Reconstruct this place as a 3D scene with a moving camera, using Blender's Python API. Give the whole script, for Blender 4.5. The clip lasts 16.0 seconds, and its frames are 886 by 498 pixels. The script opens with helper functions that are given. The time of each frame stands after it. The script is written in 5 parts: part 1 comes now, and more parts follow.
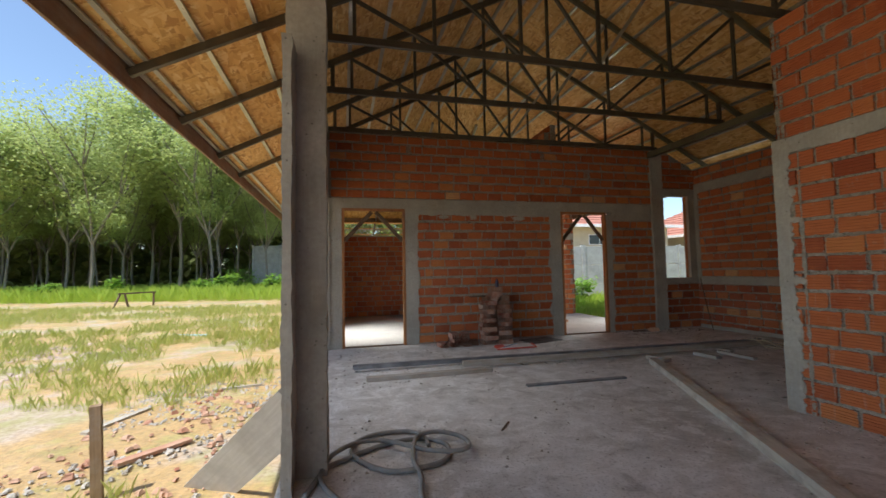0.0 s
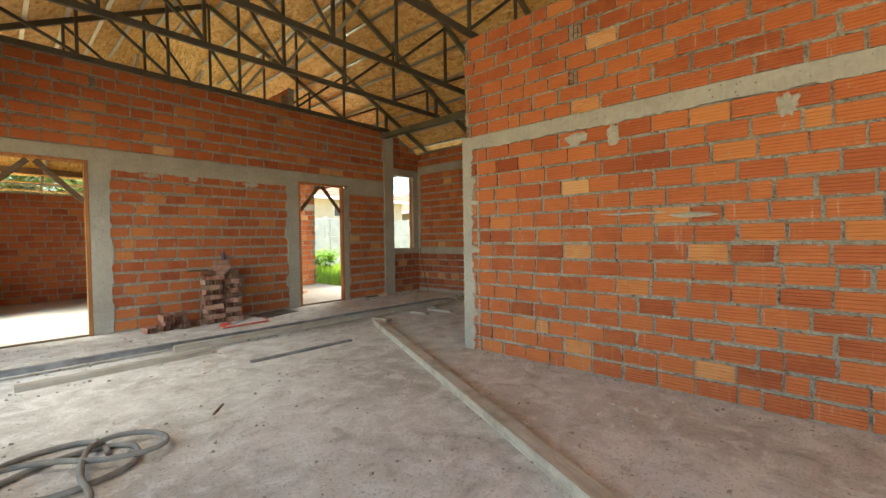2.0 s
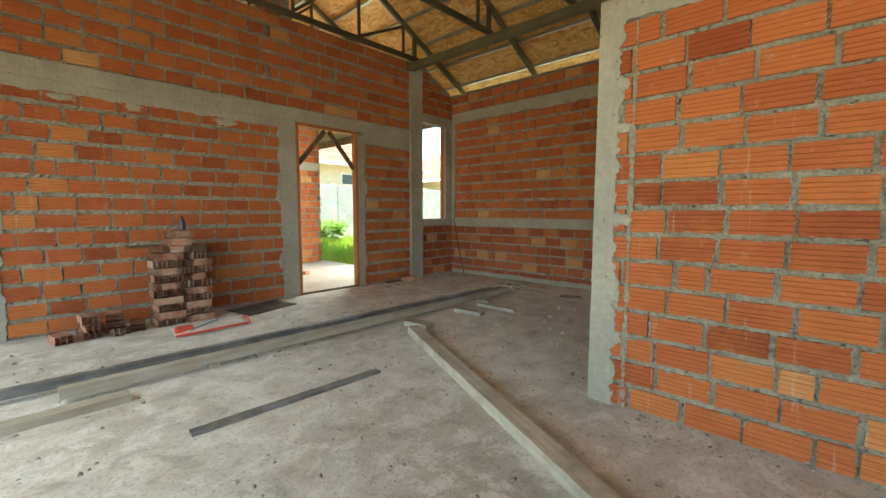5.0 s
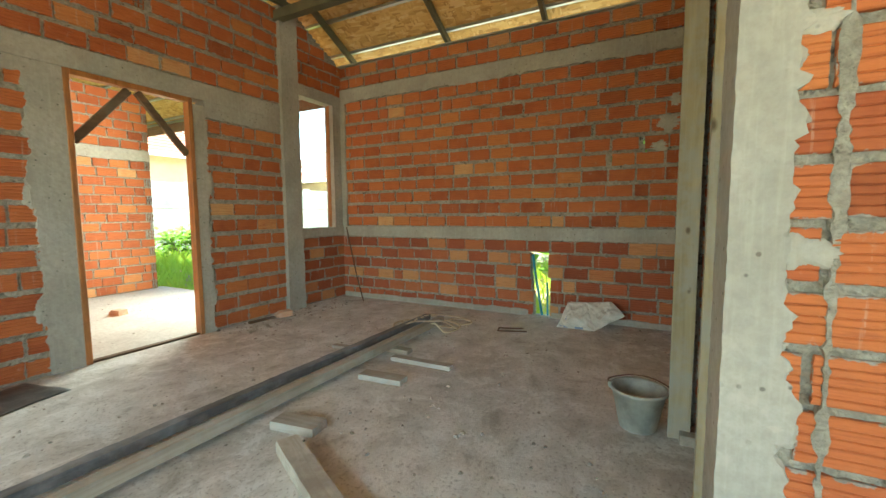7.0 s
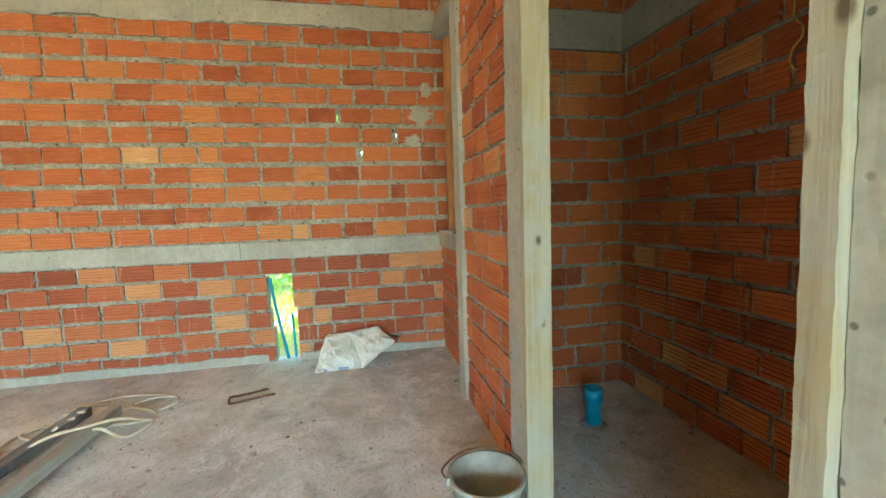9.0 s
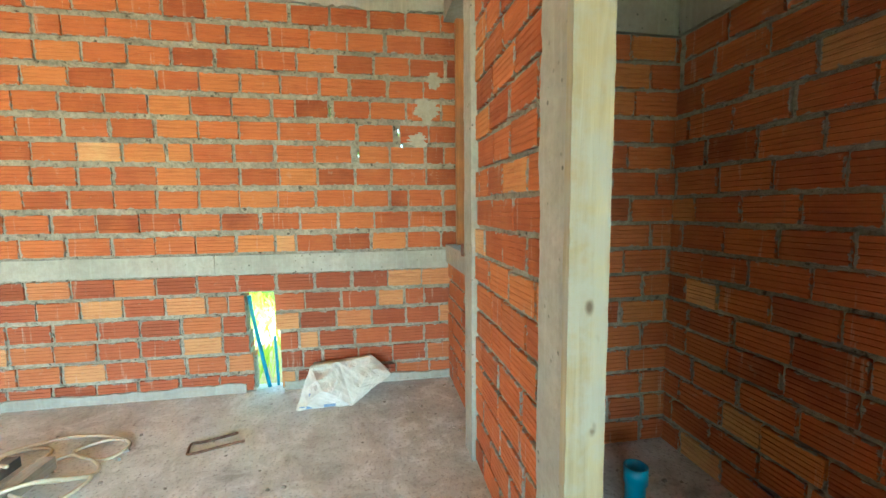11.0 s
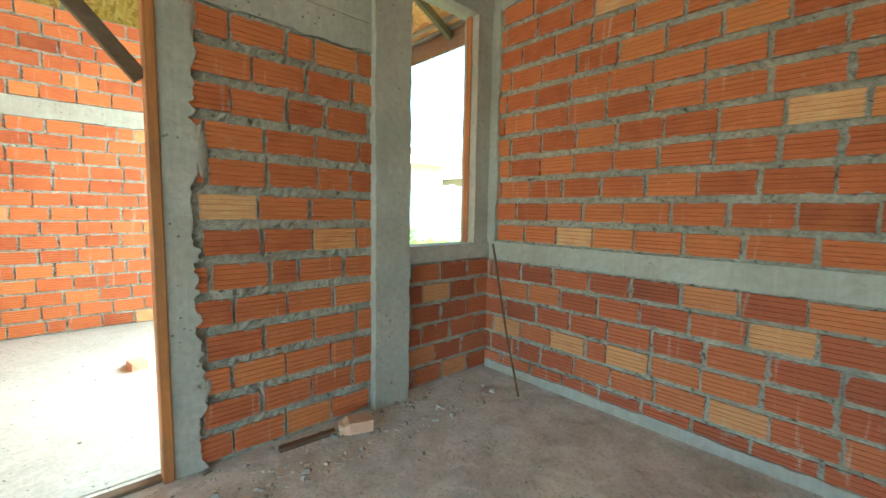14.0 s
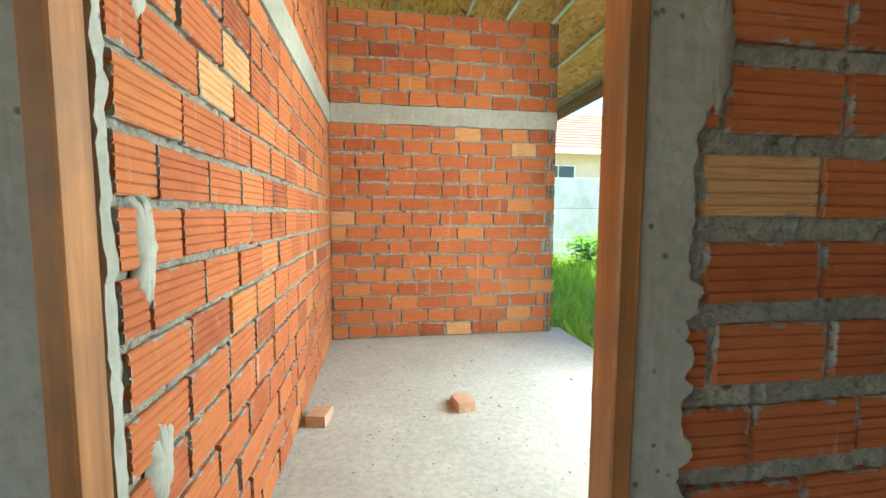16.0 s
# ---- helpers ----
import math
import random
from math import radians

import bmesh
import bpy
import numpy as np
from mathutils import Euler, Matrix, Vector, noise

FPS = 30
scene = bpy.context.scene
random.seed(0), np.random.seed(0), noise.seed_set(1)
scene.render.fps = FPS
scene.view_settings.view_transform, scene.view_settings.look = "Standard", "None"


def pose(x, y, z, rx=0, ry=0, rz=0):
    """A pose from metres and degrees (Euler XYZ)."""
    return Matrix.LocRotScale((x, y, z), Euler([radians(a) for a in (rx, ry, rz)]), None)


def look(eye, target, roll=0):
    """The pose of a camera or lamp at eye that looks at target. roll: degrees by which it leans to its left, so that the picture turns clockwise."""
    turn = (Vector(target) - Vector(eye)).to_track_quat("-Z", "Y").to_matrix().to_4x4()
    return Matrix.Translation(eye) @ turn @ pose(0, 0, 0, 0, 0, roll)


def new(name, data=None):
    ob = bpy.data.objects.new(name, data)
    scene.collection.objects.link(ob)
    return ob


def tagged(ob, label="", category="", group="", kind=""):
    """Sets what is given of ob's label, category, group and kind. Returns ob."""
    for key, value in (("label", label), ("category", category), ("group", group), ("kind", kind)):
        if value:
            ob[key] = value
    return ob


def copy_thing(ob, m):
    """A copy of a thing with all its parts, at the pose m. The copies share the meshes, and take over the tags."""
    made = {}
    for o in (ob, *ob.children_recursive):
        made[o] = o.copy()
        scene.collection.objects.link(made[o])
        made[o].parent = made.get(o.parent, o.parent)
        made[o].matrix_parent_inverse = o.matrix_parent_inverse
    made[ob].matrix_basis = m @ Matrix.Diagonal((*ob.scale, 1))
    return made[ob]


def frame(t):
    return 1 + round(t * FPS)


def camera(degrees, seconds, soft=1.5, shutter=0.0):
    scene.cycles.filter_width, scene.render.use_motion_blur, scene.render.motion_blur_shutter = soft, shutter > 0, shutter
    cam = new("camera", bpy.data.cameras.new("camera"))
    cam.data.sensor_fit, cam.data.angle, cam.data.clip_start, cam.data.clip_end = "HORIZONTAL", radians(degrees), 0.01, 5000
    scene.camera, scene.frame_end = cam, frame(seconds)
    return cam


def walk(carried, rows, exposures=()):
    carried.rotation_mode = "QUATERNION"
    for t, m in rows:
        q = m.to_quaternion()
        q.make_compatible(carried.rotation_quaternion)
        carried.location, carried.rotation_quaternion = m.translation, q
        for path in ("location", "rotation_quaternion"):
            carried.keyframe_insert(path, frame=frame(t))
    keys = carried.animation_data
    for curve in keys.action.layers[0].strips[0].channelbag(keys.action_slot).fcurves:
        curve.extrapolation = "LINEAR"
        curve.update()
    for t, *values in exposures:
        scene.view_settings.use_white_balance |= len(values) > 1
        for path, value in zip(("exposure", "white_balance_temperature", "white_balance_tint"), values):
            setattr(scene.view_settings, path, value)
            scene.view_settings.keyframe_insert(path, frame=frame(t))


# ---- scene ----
cam = camera(94.4, 16.0, shutter=0.12)
PATH = [
    (0, (0.193, 1.374, 1.147), (0.668, 3.314, 1.255), -1.1),
    (0.5, (0.272, 1.336, 1.168), (1.14, 3.135, 1.265), -1.1),
    (1, (0.298, 1.287, 1.17), (1.477, 2.901, 1.242), -0.7),
    (1.5, (0.326, 1.245, 1.162), (1.731, 2.668, 1.181), -0.5),
    (2, (0.338, 1.27, 1.14), (1.819, 2.613, 1.088), -0.8),
    (2.5, (0.424, 1.431, 1.089), (1.887, 2.789, 0.975), -1.0),
    (3, (0.589, 1.694, 1.082), (2.006, 3.097, 0.93), -0.7),
    (3.5, (0.784, 2.027, 1.058), (2.176, 3.451, 0.877), -0.3),
    (6, (1.916, 3.628, 1.082), (3.5, 4.836, 0.903), -0.0),
    (6.5, (2.212, 3.897, 1.099), (3.885, 4.977, 0.918), -0.2),
    (7, (2.506, 4.109, 1.111), (4.272, 5.031, 0.937), -0.4),
    (7.5, (2.796, 4.333, 1.124), (4.674, 5.002, 0.953), -0.7),
    (8, (3.053, 4.463, 1.114), (5.01, 4.837, 0.948), -1.1),
    (8.5, (3.297, 4.53, 1.124), (5.29, 4.531, 0.954), -1.8),
    (9, (3.464, 4.549, 1.121), (5.42, 4.17, 0.949), -1.9),
    (11.5, (3.992, 4.431, 1.255), (5.959, 4.142, 1.04), 0.4),
    (12, (4.068, 4.631, 1.214), (6.058, 4.67, 1.014), 0.9),
    (12.5, (4.228, 4.891, 1.192), (6.166, 5.345, 1.002), 1.2),
    (13, (4.385, 5.169, 1.162), (6.193, 6.004, 0.978), 1.4),
    (13.5, (4.502, 5.5, 1.157), (6.107, 6.68, 0.972), 1.2),
    (14, (4.53, 5.862, 1.162), (5.872, 7.333, 0.977), 1.0),
    (14.5, (4.496, 6.212, 1.154), (5.503, 7.933, 0.989), 0.6),
    (15, (4.455, 6.544, 1.125), (5.174, 8.403, 0.968), 0.5),
    (15.5, (4.387, 6.896, 1.125), (4.844, 8.836, 0.962), -0.0),
    (16, (4.373, 7.194, 1.107), (4.677, 9.164, 0.944), 0.3),
]
EXPOSURES = [(0.0, 0.95, 6200, 8), (0.5, 1.3, 6300, 6), (1.0, 1.85, 6700, 4), (1.5, 2.2, 7000, 1), (2.5, 2.37, 7000, -3), (3.5, 2.4, 6800, -6), (6.0, 2.65, 6700, -11), (7.0, 3.0, 6500, -13), (8.0, 3.6, 6000, -15), (9.0, 4.25, 5650, -18), (11.5, 4.6, 5400, -20), (12.5, 4.4, 5250, -22), (13.5, 3.75, 5250, -22), (14.5, 3.15, 5350, -19), (15.0, 2.8, 5450, -18), (16.0, 2.42, 5700, -14)]
walk(cam, [(t, look(eye, target, roll)) for t, eye, target, roll in PATH], EXPOSURES)

# ---- light ----
SUN_TO = Vector((-0.36, -0.24, 0.90)).normalized()
world = bpy.data.worlds.new("sky")
scene.world = world
world.use_nodes = True
wn = world.node_tree.nodes
sky = wn.new("ShaderNodeTexSky")
sky.sky_type = "NISHITA"
sky.sun_disc = False
sky.sun_elevation = math.asin(SUN_TO.z)
sky.sun_rotation = math.atan2(SUN_TO.x, SUN_TO.y)
wn["Background"].inputs["Strength"].default_value = 0.115
world.node_tree.links.new(sky.outputs[0], wn["Background"].inputs["Color"])
sun_data = bpy.data.lights.new("sun", "SUN")
sun_data.energy, sun_data.angle, sun_data.color = 3.5, radians(0.6), (1.0, 0.95, 0.87)
sun = new("sun", sun_data)
sun.matrix_world = look(SUN_TO * 60, (0, 0, 0))



def sky_lamp(name, at, target, w, h, watts, spread=180):
    d = bpy.data.lights.new(name, "AREA")
    d.shape, d.size, d.size_y, d.energy, d.color = "RECTANGLE", w, h, watts, (1.0, 0.95, 0.88)
    d.spread = radians(spread)
    o = new(name, d)
    o.matrix_world = look(at, target)
    return o


# added area lamps standing in for skylight in the yard-side and terrace openings
sky_lamp("sky_side", (-0.22, -0.9, 1.5), (5.0, -0.4, 1.0), 2.6, 2.4, 7)
sky_lamp("sky_west", (-0.10, 5.6, 1.75), (1.7, 5.6, -0.1), 2.6, 0.9, 5, 125)
# added strip lamp standing in for ground-reflected daylight on the east roof boards
sky_lamp("bounce_eave", (6.985, 5.85, 3.055), (6.3, 5.85, 3.40), 4.2, 0.05, 0.3, 160)
# added lamp in an unseen opening, brightens the back room floor
sky_lamp("sky_back", (-0.10, 9.3, 1.1), (1.2, 9.3, -0.6), 2.1, 1.6, 17, 80)
sky_lamp("sky_terrace", (6.2, 9.12, 1.4), (4.0, 9.12, 1.2), 1.24, 2.5, 22)


# ---- materials ----
class Mat:
    """A small builder for node materials."""

    def __init__(self, name, rough=0.8, metal=0.0):
        self.m = bpy.data.materials.new(name)
        self.m.use_nodes = True
        self.t = self.m.node_tree
        self.b = self.t.nodes["Principled BSDF"]
        self.b.inputs["Roughness"].default_value = rough
        self.b.inputs["Metallic"].default_value = metal

    def node(self, kind, **kw):
        n = self.t.nodes.new("ShaderNode" + kind)
        for k, v in kw.items():
            if k in n.inputs:
                self.put(n.inputs[k], v)
        return n

    def put(self, socket, v):
        if isinstance(v, bpy.types.NodeSocket):
            self.t.links.new(v, socket)
        else:
            socket.default_value = v

    def coord(self, scale=(1, 1, 1), which="Object", rot=(0, 0, 0)):
        c = self.node("TexCoord")
        mp = self.node("Mapping")
        self.put(mp.inputs["Vector"], c.outputs[which])
        mp.inputs["Scale"].default_value = scale
        mp.inputs["Rotation"].default_value = rot
        return mp.outputs[0]

    def place(self, scale=(1, 1, 1)):
        g = self.node("NewGeometry")
        mp = self.node("Mapping")
        self.put(mp.inputs["Vector"], g.outputs["Position"])
        mp.inputs["Scale"].default_value = scale
        return mp.outputs[0]

    def noise(self, vec, scale, detail=4.0, rough=0.6, dist=0.0):
        n = self.node("TexNoise")
        self.put(n.inputs["Vector"], vec)
        for k, v in (("Scale", scale), ("Detail", detail), ("Roughness", rough), ("Distortion", dist)):
            n.inputs[k].default_value = v
        return n.outputs["Fac"]

    def ramp(self, fac, stops, smooth=True):
        n = self.node("ValToRGB")
        self.put(n.inputs[0], fac)
        el = n.color_ramp.elements
        while len(el) < len(stops):
            el.new(0.5)
        for e, (p, c) in zip(el, stops):
            e.position = p
            e.color = (c, c, c, 1) if isinstance(c, (int, float)) else (*c, 1)
        if not smooth:
            n.color_ramp.interpolation = "CONSTANT"
        return n.outputs[0]

    def mix(self, fac, a, b, how="MIX"):
        n = self.node("Mix")
        n.data_type, n.blend_type = "RGBA", how
        self.put(n.inputs[0], fac)
        for s, v in ((n.inputs[6], a), (n.inputs[7], b)):
            self.put(s, (*v, 1) if isinstance(v, tuple) and len(v) == 3 else v)
        return n.outputs[2]

    def math(self, op, a, b=0.0):
        n = self.node("Math")
        n.operation = op
        self.put(n.inputs[0], a)
        self.put(n.inputs[1], b)
        return n.outputs[0]

    def color(self, v):
        self.put(self.b.inputs["Base Color"], (*v, 1) if isinstance(v, tuple) else v)
        return self

    def rough(self, v):
        self.put(self.b.inputs["Roughness"], v)
        return self

    def bump(self, h, strength=0.4, dist=0.01):
        n = self.node("Bump")
        n.inputs["Strength"].default_value = strength
        n.inputs["Distance"].default_value = dist
        self.put(n.inputs["Height"], h)
        self.t.links.new(n.outputs[0], self.b.inputs["Normal"])
        return self


def mat_brick(darker=False):
    k = Mat("darker_clay_brick" if darker else "hollow_clay_brick", 0.88)
    rnd = k.node("ObjectInfo").outputs["Random"]
    base = k.ramp(rnd, [(0.0, (0.23, 0.052, 0.019)), (0.06, (0.34, 0.083, 0.030)), (0.35, (0.43, 0.116, 0.040)),
                        (0.86, (0.50, 0.155, 0.050)), (0.972, (0.55, 0.22, 0.070)), (0.991, (0.64, 0.38, 0.18))])
    # darker batch with a few pale bricks, for the low panels
    if darker:
        base = k.ramp(rnd, [(0.0, (0.24, 0.062, 0.032)), (0.3, (0.33, 0.083, 0.038)), (0.62, (0.39, 0.105, 0.045)),
                            (0.88, (0.46, 0.155, 0.060)), (0.96, (0.57, 0.29, 0.13))])
    pos = k.place()
    big = k.noise(pos, 7.0, 3.0)
    base = k.mix(k.ramp(big, [(0.35, 0.0), (0.75, 0.2 if darker else 0.55)]), base, (0.53, 0.168, 0.055))
    streak = k.noise(k.place((3, 3, 60)), 3.0, 3.0)
    base = k.mix(k.ramp(streak, [(0.5, 0.0), (0.75, 0.6)]), base, (0.27, 0.060, 0.022))
    dust = k.noise(pos, 16.0, 6.0, 0.7)
    base = k.mix(k.ramp(dust, [(0.62, 0.0), (0.76, 0.45)]), base, (0.50, 0.40, 0.32))
    drip = k.noise(k.place((26, 26, 2.2)), 1.0, 4.0, 0.65)
    base = k.mix(k.ramp(drip, [(0.63, 0.0), (0.72, 0.45)]), base, (0.56, 0.48, 0.41))
    sep = k.node("SeparateXYZ")
    k.put(sep.inputs[0], k.node("TexCoord").outputs["Object"])
    ex = k.math("SUBTRACT", 0.115, k.math("ABSOLUTE", sep.outputs[0]))
    ez = k.math("SUBTRACT", 0.055, k.math("ABSOLUTE", sep.outputs[2]))
    wob = k.math("MULTIPLY", k.math("SUBTRACT", k.noise(pos, 21.0, 5.0, 0.65), 0.47), 0.055)
    rim = k.math("MULTIPLY", k.math("ADD", k.math("MINIMUM", ex, ez), wob), 100.0)
    smear = k.ramp(rim, [(0.0, 0.9), (0.3, 0.0)])
    base = k.mix(smear, base, k.ramp(k.noise(pos, 40.0, 5.0, 0.7), [(0.3, (0.20, 0.185, 0.16)), (0.65, (0.42, 0.41, 0.38))]))
    k.color(base)
    k.bump(k.mix(0.35, k.mix(0.5, k.noise(pos, 90.0, 5.0), streak), smear), 0.6, 0.01)
    return k.m


def mat_joined_brick():
    k = Mat("clay_brick_in_panel", 0.88)
    rnd = k.node("NewGeometry").outputs["Random Per Island"]
    base = k.ramp(rnd, [(0.0, (0.28, 0.06, 0.02)), (0.2, (0.42, 0.11, 0.038)), (0.9, (0.51, 0.158, 0.050)), (0.96, (0.56, 0.22, 0.07)), (0.99, (0.64, 0.36, 0.16))])
    dust = k.noise(k.place(), 16.0, 6.0, 0.7)
    k.color(k.mix(k.ramp(dust, [(0.60, 0.0), (0.74, 0.5)]), base, (0.50, 0.40, 0.32)))
    k.bump(k.noise(k.place(), 90.0, 5.0), 0.35, 0.006)
    return k.m


def mat_mortar():
    k = Mat("grey_mortar", 0.95)
    p = k.place()
    a = k.noise(p, 5.0, 5.0)
    b = k.noise(p, 45.0, 6.0, 0.7)
    c = k.ramp(a, [(0.3, (0.31, 0.285, 0.235)), (0.7, (0.50, 0.465, 0.40))])
    c = k.mix(k.ramp(b, [(0.35, 0.65), (0.6, 0.0)]), c, (0.17, 0.155, 0.13))
    v = k.noise(p, 28.0, 3.0, 0.6)
    k.color(k.mix(k.ramp(v, [(0.30, 0.85), (0.40, 0.0)]), c, (0.06, 0.052, 0.045)))
    k.bump(k.mix(0.5, b, v), 1.0, 0.03)
    return k.m


def mat_concrete(name="cast_concrete", lo=(0.30, 0.283, 0.248), hi=(0.47, 0.447, 0.40)):
    k = Mat(name, 0.9)
    p = k.place()
    a = k.noise(p, 2.2, 6.0, 0.65)
    b = k.noise(p, 30.0, 6.0, 0.7)
    c = k.ramp(a, [(0.3, lo), (0.7, hi)])
    spots = k.node("TexVoronoi")
    k.put(spots.inputs["Vector"], p)
    spots.inputs["Scale"].default_value = 23.0
    pit = k.ramp(spots.outputs["Distance"], [(0.09, 1.0), (0.16, 0.0)])
    c = k.mix(k.math("MULTIPLY", pit, k.ramp(k.noise(p, 3.0), [(0.44, 0.0), (0.54, 0.9)])), c, (0.09, 0.08, 0.07))
    c = k.mix(k.ramp(b, [(0.4, 0.35), (0.6, 0.0)]), c, (0.25, 0.235, 0.20))
    grain = k.noise(k.place((30, 30, 2)), 2.0, 4.0)
    c = k.mix(k.ramp(grain, [(0.5, 0.0), (0.75, 0.25)]), c, (0.56, 0.54, 0.49))
    k.color(c)
    k.bump(k.mix(0.5, b, k.ramp(spots.outputs["Distance"], [(0.08, 0.0), (0.16, 1.0)])), 0.35, 0.006)
    return k.m


def mat_floor():
    k = Mat("rough_concrete_floor", 0.85)
    p = k.place()
    a = k.noise(p, 0.9, 6.0, 0.62)
    b = k.noise(p, 5.0, 8.0, 0.75, 0.4)
    c3 = k.noise(p, 55.0, 6.0, 0.75)
    c4 = k.noise(p, 2.2, 5.0, 0.6, 1.2)
    c = k.ramp(a, [(0.32, (0.43, 0.405, 0.37)), (0.5, (0.57, 0.55, 0.52)), (0.7, (0.68, 0.665, 0.64))])
    c = k.mix(k.ramp(b, [(0.50, 0.0), (0.58, 0.7)]), c, (0.75, 0.74, 0.72))
    c = k.mix(k.ramp(b, [(0.34, 0.75), (0.46, 0.0)]), c, (0.30, 0.275, 0.245))
    c = k.mix(k.ramp(c4, [(0.60, 0.0), (0.72, 0.5)]), c, (0.25, 0.225, 0.195))
    c = k.mix(k.ramp(c3, [(0.36, 0.75), (0.46, 0.0)]), c, (0.21, 0.19, 0.165))
    spots = k.node("TexVoronoi")
    k.put(spots.inputs["Vector"], p)
    spots.inputs["Scale"].default_value = 9.0
    pit = k.math("MULTIPLY", k.ramp(spots.outputs["Distance"], [(0.05, 1.0), (0.10, 0.0)]), k.ramp(k.noise(p, 1.6), [(0.48, 0.0), (0.56, 0.8)]))
    c = k.mix(pit, c, (0.10, 0.09, 0.08))
    k.color(c)
    k.rough(k.ramp(b, [(0.3, 0.62), (0.7, 0.92)]))
    k.bump(k.mix(0.45, b, c3), 0.55, 0.014)
    return k.m


def mat_osb():
    k = Mat("strand_board", 0.75)
    def flakes(rot, sc):
        v = k.node("TexVoronoi")
        k.put(v.inputs["Vector"], k.coord(sc, "Object", rot))
        v.inputs["Scale"].default_value = 1.0
        v.inputs["Randomness"].default_value = 1.0
        return v.outputs["Color"]
    f1 = flakes((0, 0, 0.5), (34, 9, 3))
    f2 = flakes((0, 0, -0.7), (12, 40, 3))
    g = k.mix(k.ramp(k.noise(k.coord(), 9.0), [(0.45, 0.0), (0.55, 1.0)], False), f1, f2)
    sep = k.node("SeparateColor")
    k.put(sep.inputs[0], g)
    c = k.ramp(sep.outputs[0], [(0.0, (0.46, 0.24, 0.075)), (0.3, (0.66, 0.40, 0.14)), (0.7, (0.77, 0.51, 0.20)), (1.0, (0.84, 0.64, 0.32))])
    c = k.mix(k.ramp(k.noise(k.coord(), 0.8, 3.0), [(0.35, 0.0), (0.7, 0.35)]), c, (0.55, 0.31, 0.11))
    k.color(c)
    k.bump(sep.outputs[1], 0.25, 0.004)
    return k.m


def mat_wood(name, lo, hi, axis=0, rough=0.75, dirt=(0.30, 0.28, 0.25), amount=0.5, grain=1.0):
    k = Mat(name, rough)
    sc = [28 * grain] * 3
    sc[axis] = 1.6 * grain
    p = k.coord(tuple(sc))
    g = k.noise(p, 1.0, 6.0, 0.65, 0.6)
    c = k.ramp(g, [(0.3, lo), (0.7, hi)])
    d = k.noise(k.coord(), 4.0, 6.0, 0.7)
    c = k.mix(k.ramp(d, [(0.45, 0.0), (0.65, amount)]), c, dirt)
    k.color(c)
    k.bump(g, 0.3, 0.004)
    return k.m


def mat_plain(name, lo, hi, scale=6.0, rough=0.6, metal=0.0, bump=0.15):
    k = Mat(name, rough, metal)
    a = k.noise(k.coord(), scale, 6.0, 0.65)
    k.color(k.ramp(a, [(0.3, lo), (0.7, hi)]))
    b = k.noise(k.coord(), scale * 12, 4.0)
    k.rough(k.ramp(b, [(0.2, max(rough - 0.12, 0.05)), (0.8, min(rough + 0.12, 1))]))
    k.bump(b, bump, 0.003)
    return k.m


def mat_ground():
    k = Mat("wet_clay_ground", 0.9)
    p = k.place()
    a = k.noise(p, 0.35, 6.0, 0.6)
    b = k.noise(p, 2.3, 6.0, 0.68)
    c3 = k.noise(p, 22.0, 5.0, 0.7)
    c = k.ramp(a, [(0.34, (0.40, 0.35, 0.28)), (0.42, (0.46, 0.31, 0.14)), (0.52, (0.47, 0.32, 0.15)), (0.57, (0.45, 0.37, 0.30)), (0.64, (0.33, 0.30, 0.14))])
    c = k.mix(k.ramp(b, [(0.48, 0.0), (0.60, 0.55)]), c, (0.30, 0.31, 0.10))
    c = k.mix(k.ramp(c3, [(0.4, 0.5), (0.55, 0.0)]), c, (0.22, 0.16, 0.09))
    k.color(c)
    k.rough(k.ramp(a, [(0.42, 0.95), (0.48, 0.35), (0.53, 0.95)]))
    k.bump(k.mix(0.5, b, c3), 0.6, 0.05)
    return k.m


def mat_leaf(name, dark, light):
    k = Mat(name, 0.6)
    r = k.node("NewGeometry").outputs["Random Per Island"]
    c = k.ramp(r, [(0.0, dark), (1.0, light)])
    big = k.noise(k.place(), 0.4, 2.0)
    k.color(k.mix(k.ramp(big, [(0.4, 0.0), (0.7, 0.5)]), c, light))
    k.b.inputs["Subsurface Weight"].default_value = 0.0
    k.b.inputs["Transmission Weight"].default_value = 0.0
    tr = k.node("BsdfTranslucent")
    k.put(tr.inputs[0], (*[min(1, v * 1.6) for v in light], 1))
    mx = k.node("MixShader")
    mx.inputs[0].default_value = 0.35
    k.t.links.new(k.b.outputs[0], mx.inputs[1])
    k.t.links.new(tr.outputs[0], mx.inputs[2])
    k.t.links.new(mx.outputs[0], k.t.nodes["Material Output"].inputs[0])
    return k.m


BRICK_D = mat_brick(True)
BRICK, BRICK_J, MORTAR, CONC, FLOOR, OSB = mat_brick(), mat_joined_brick(), mat_mortar(), mat_concrete(), mat_floor(), mat_osb()
SLAB = mat_concrete("pale_terrace_slab", (0.46, 0.44, 0.41), (0.60, 0.585, 0.55))
STEEL = mat_plain("dark_painted_steel", (0.06, 0.053, 0.041), (0.12, 0.106, 0.080), 3.0, 0.40, 0.3)
GALV = mat_plain("galvanised_steel", (0.42, 0.42, 0.40), (0.58, 0.58, 0.56), 4.0, 0.35, 0.75)
OLIVE = mat_plain("olive_primed_steel", (0.10, 0.095, 0.06), (0.17, 0.155, 0.10), 3.0, 0.5, 0.1)
FASCIA = mat_wood("brown_fascia_board", (0.20, 0.12, 0.075), (0.30, 0.19, 0.12), 1)
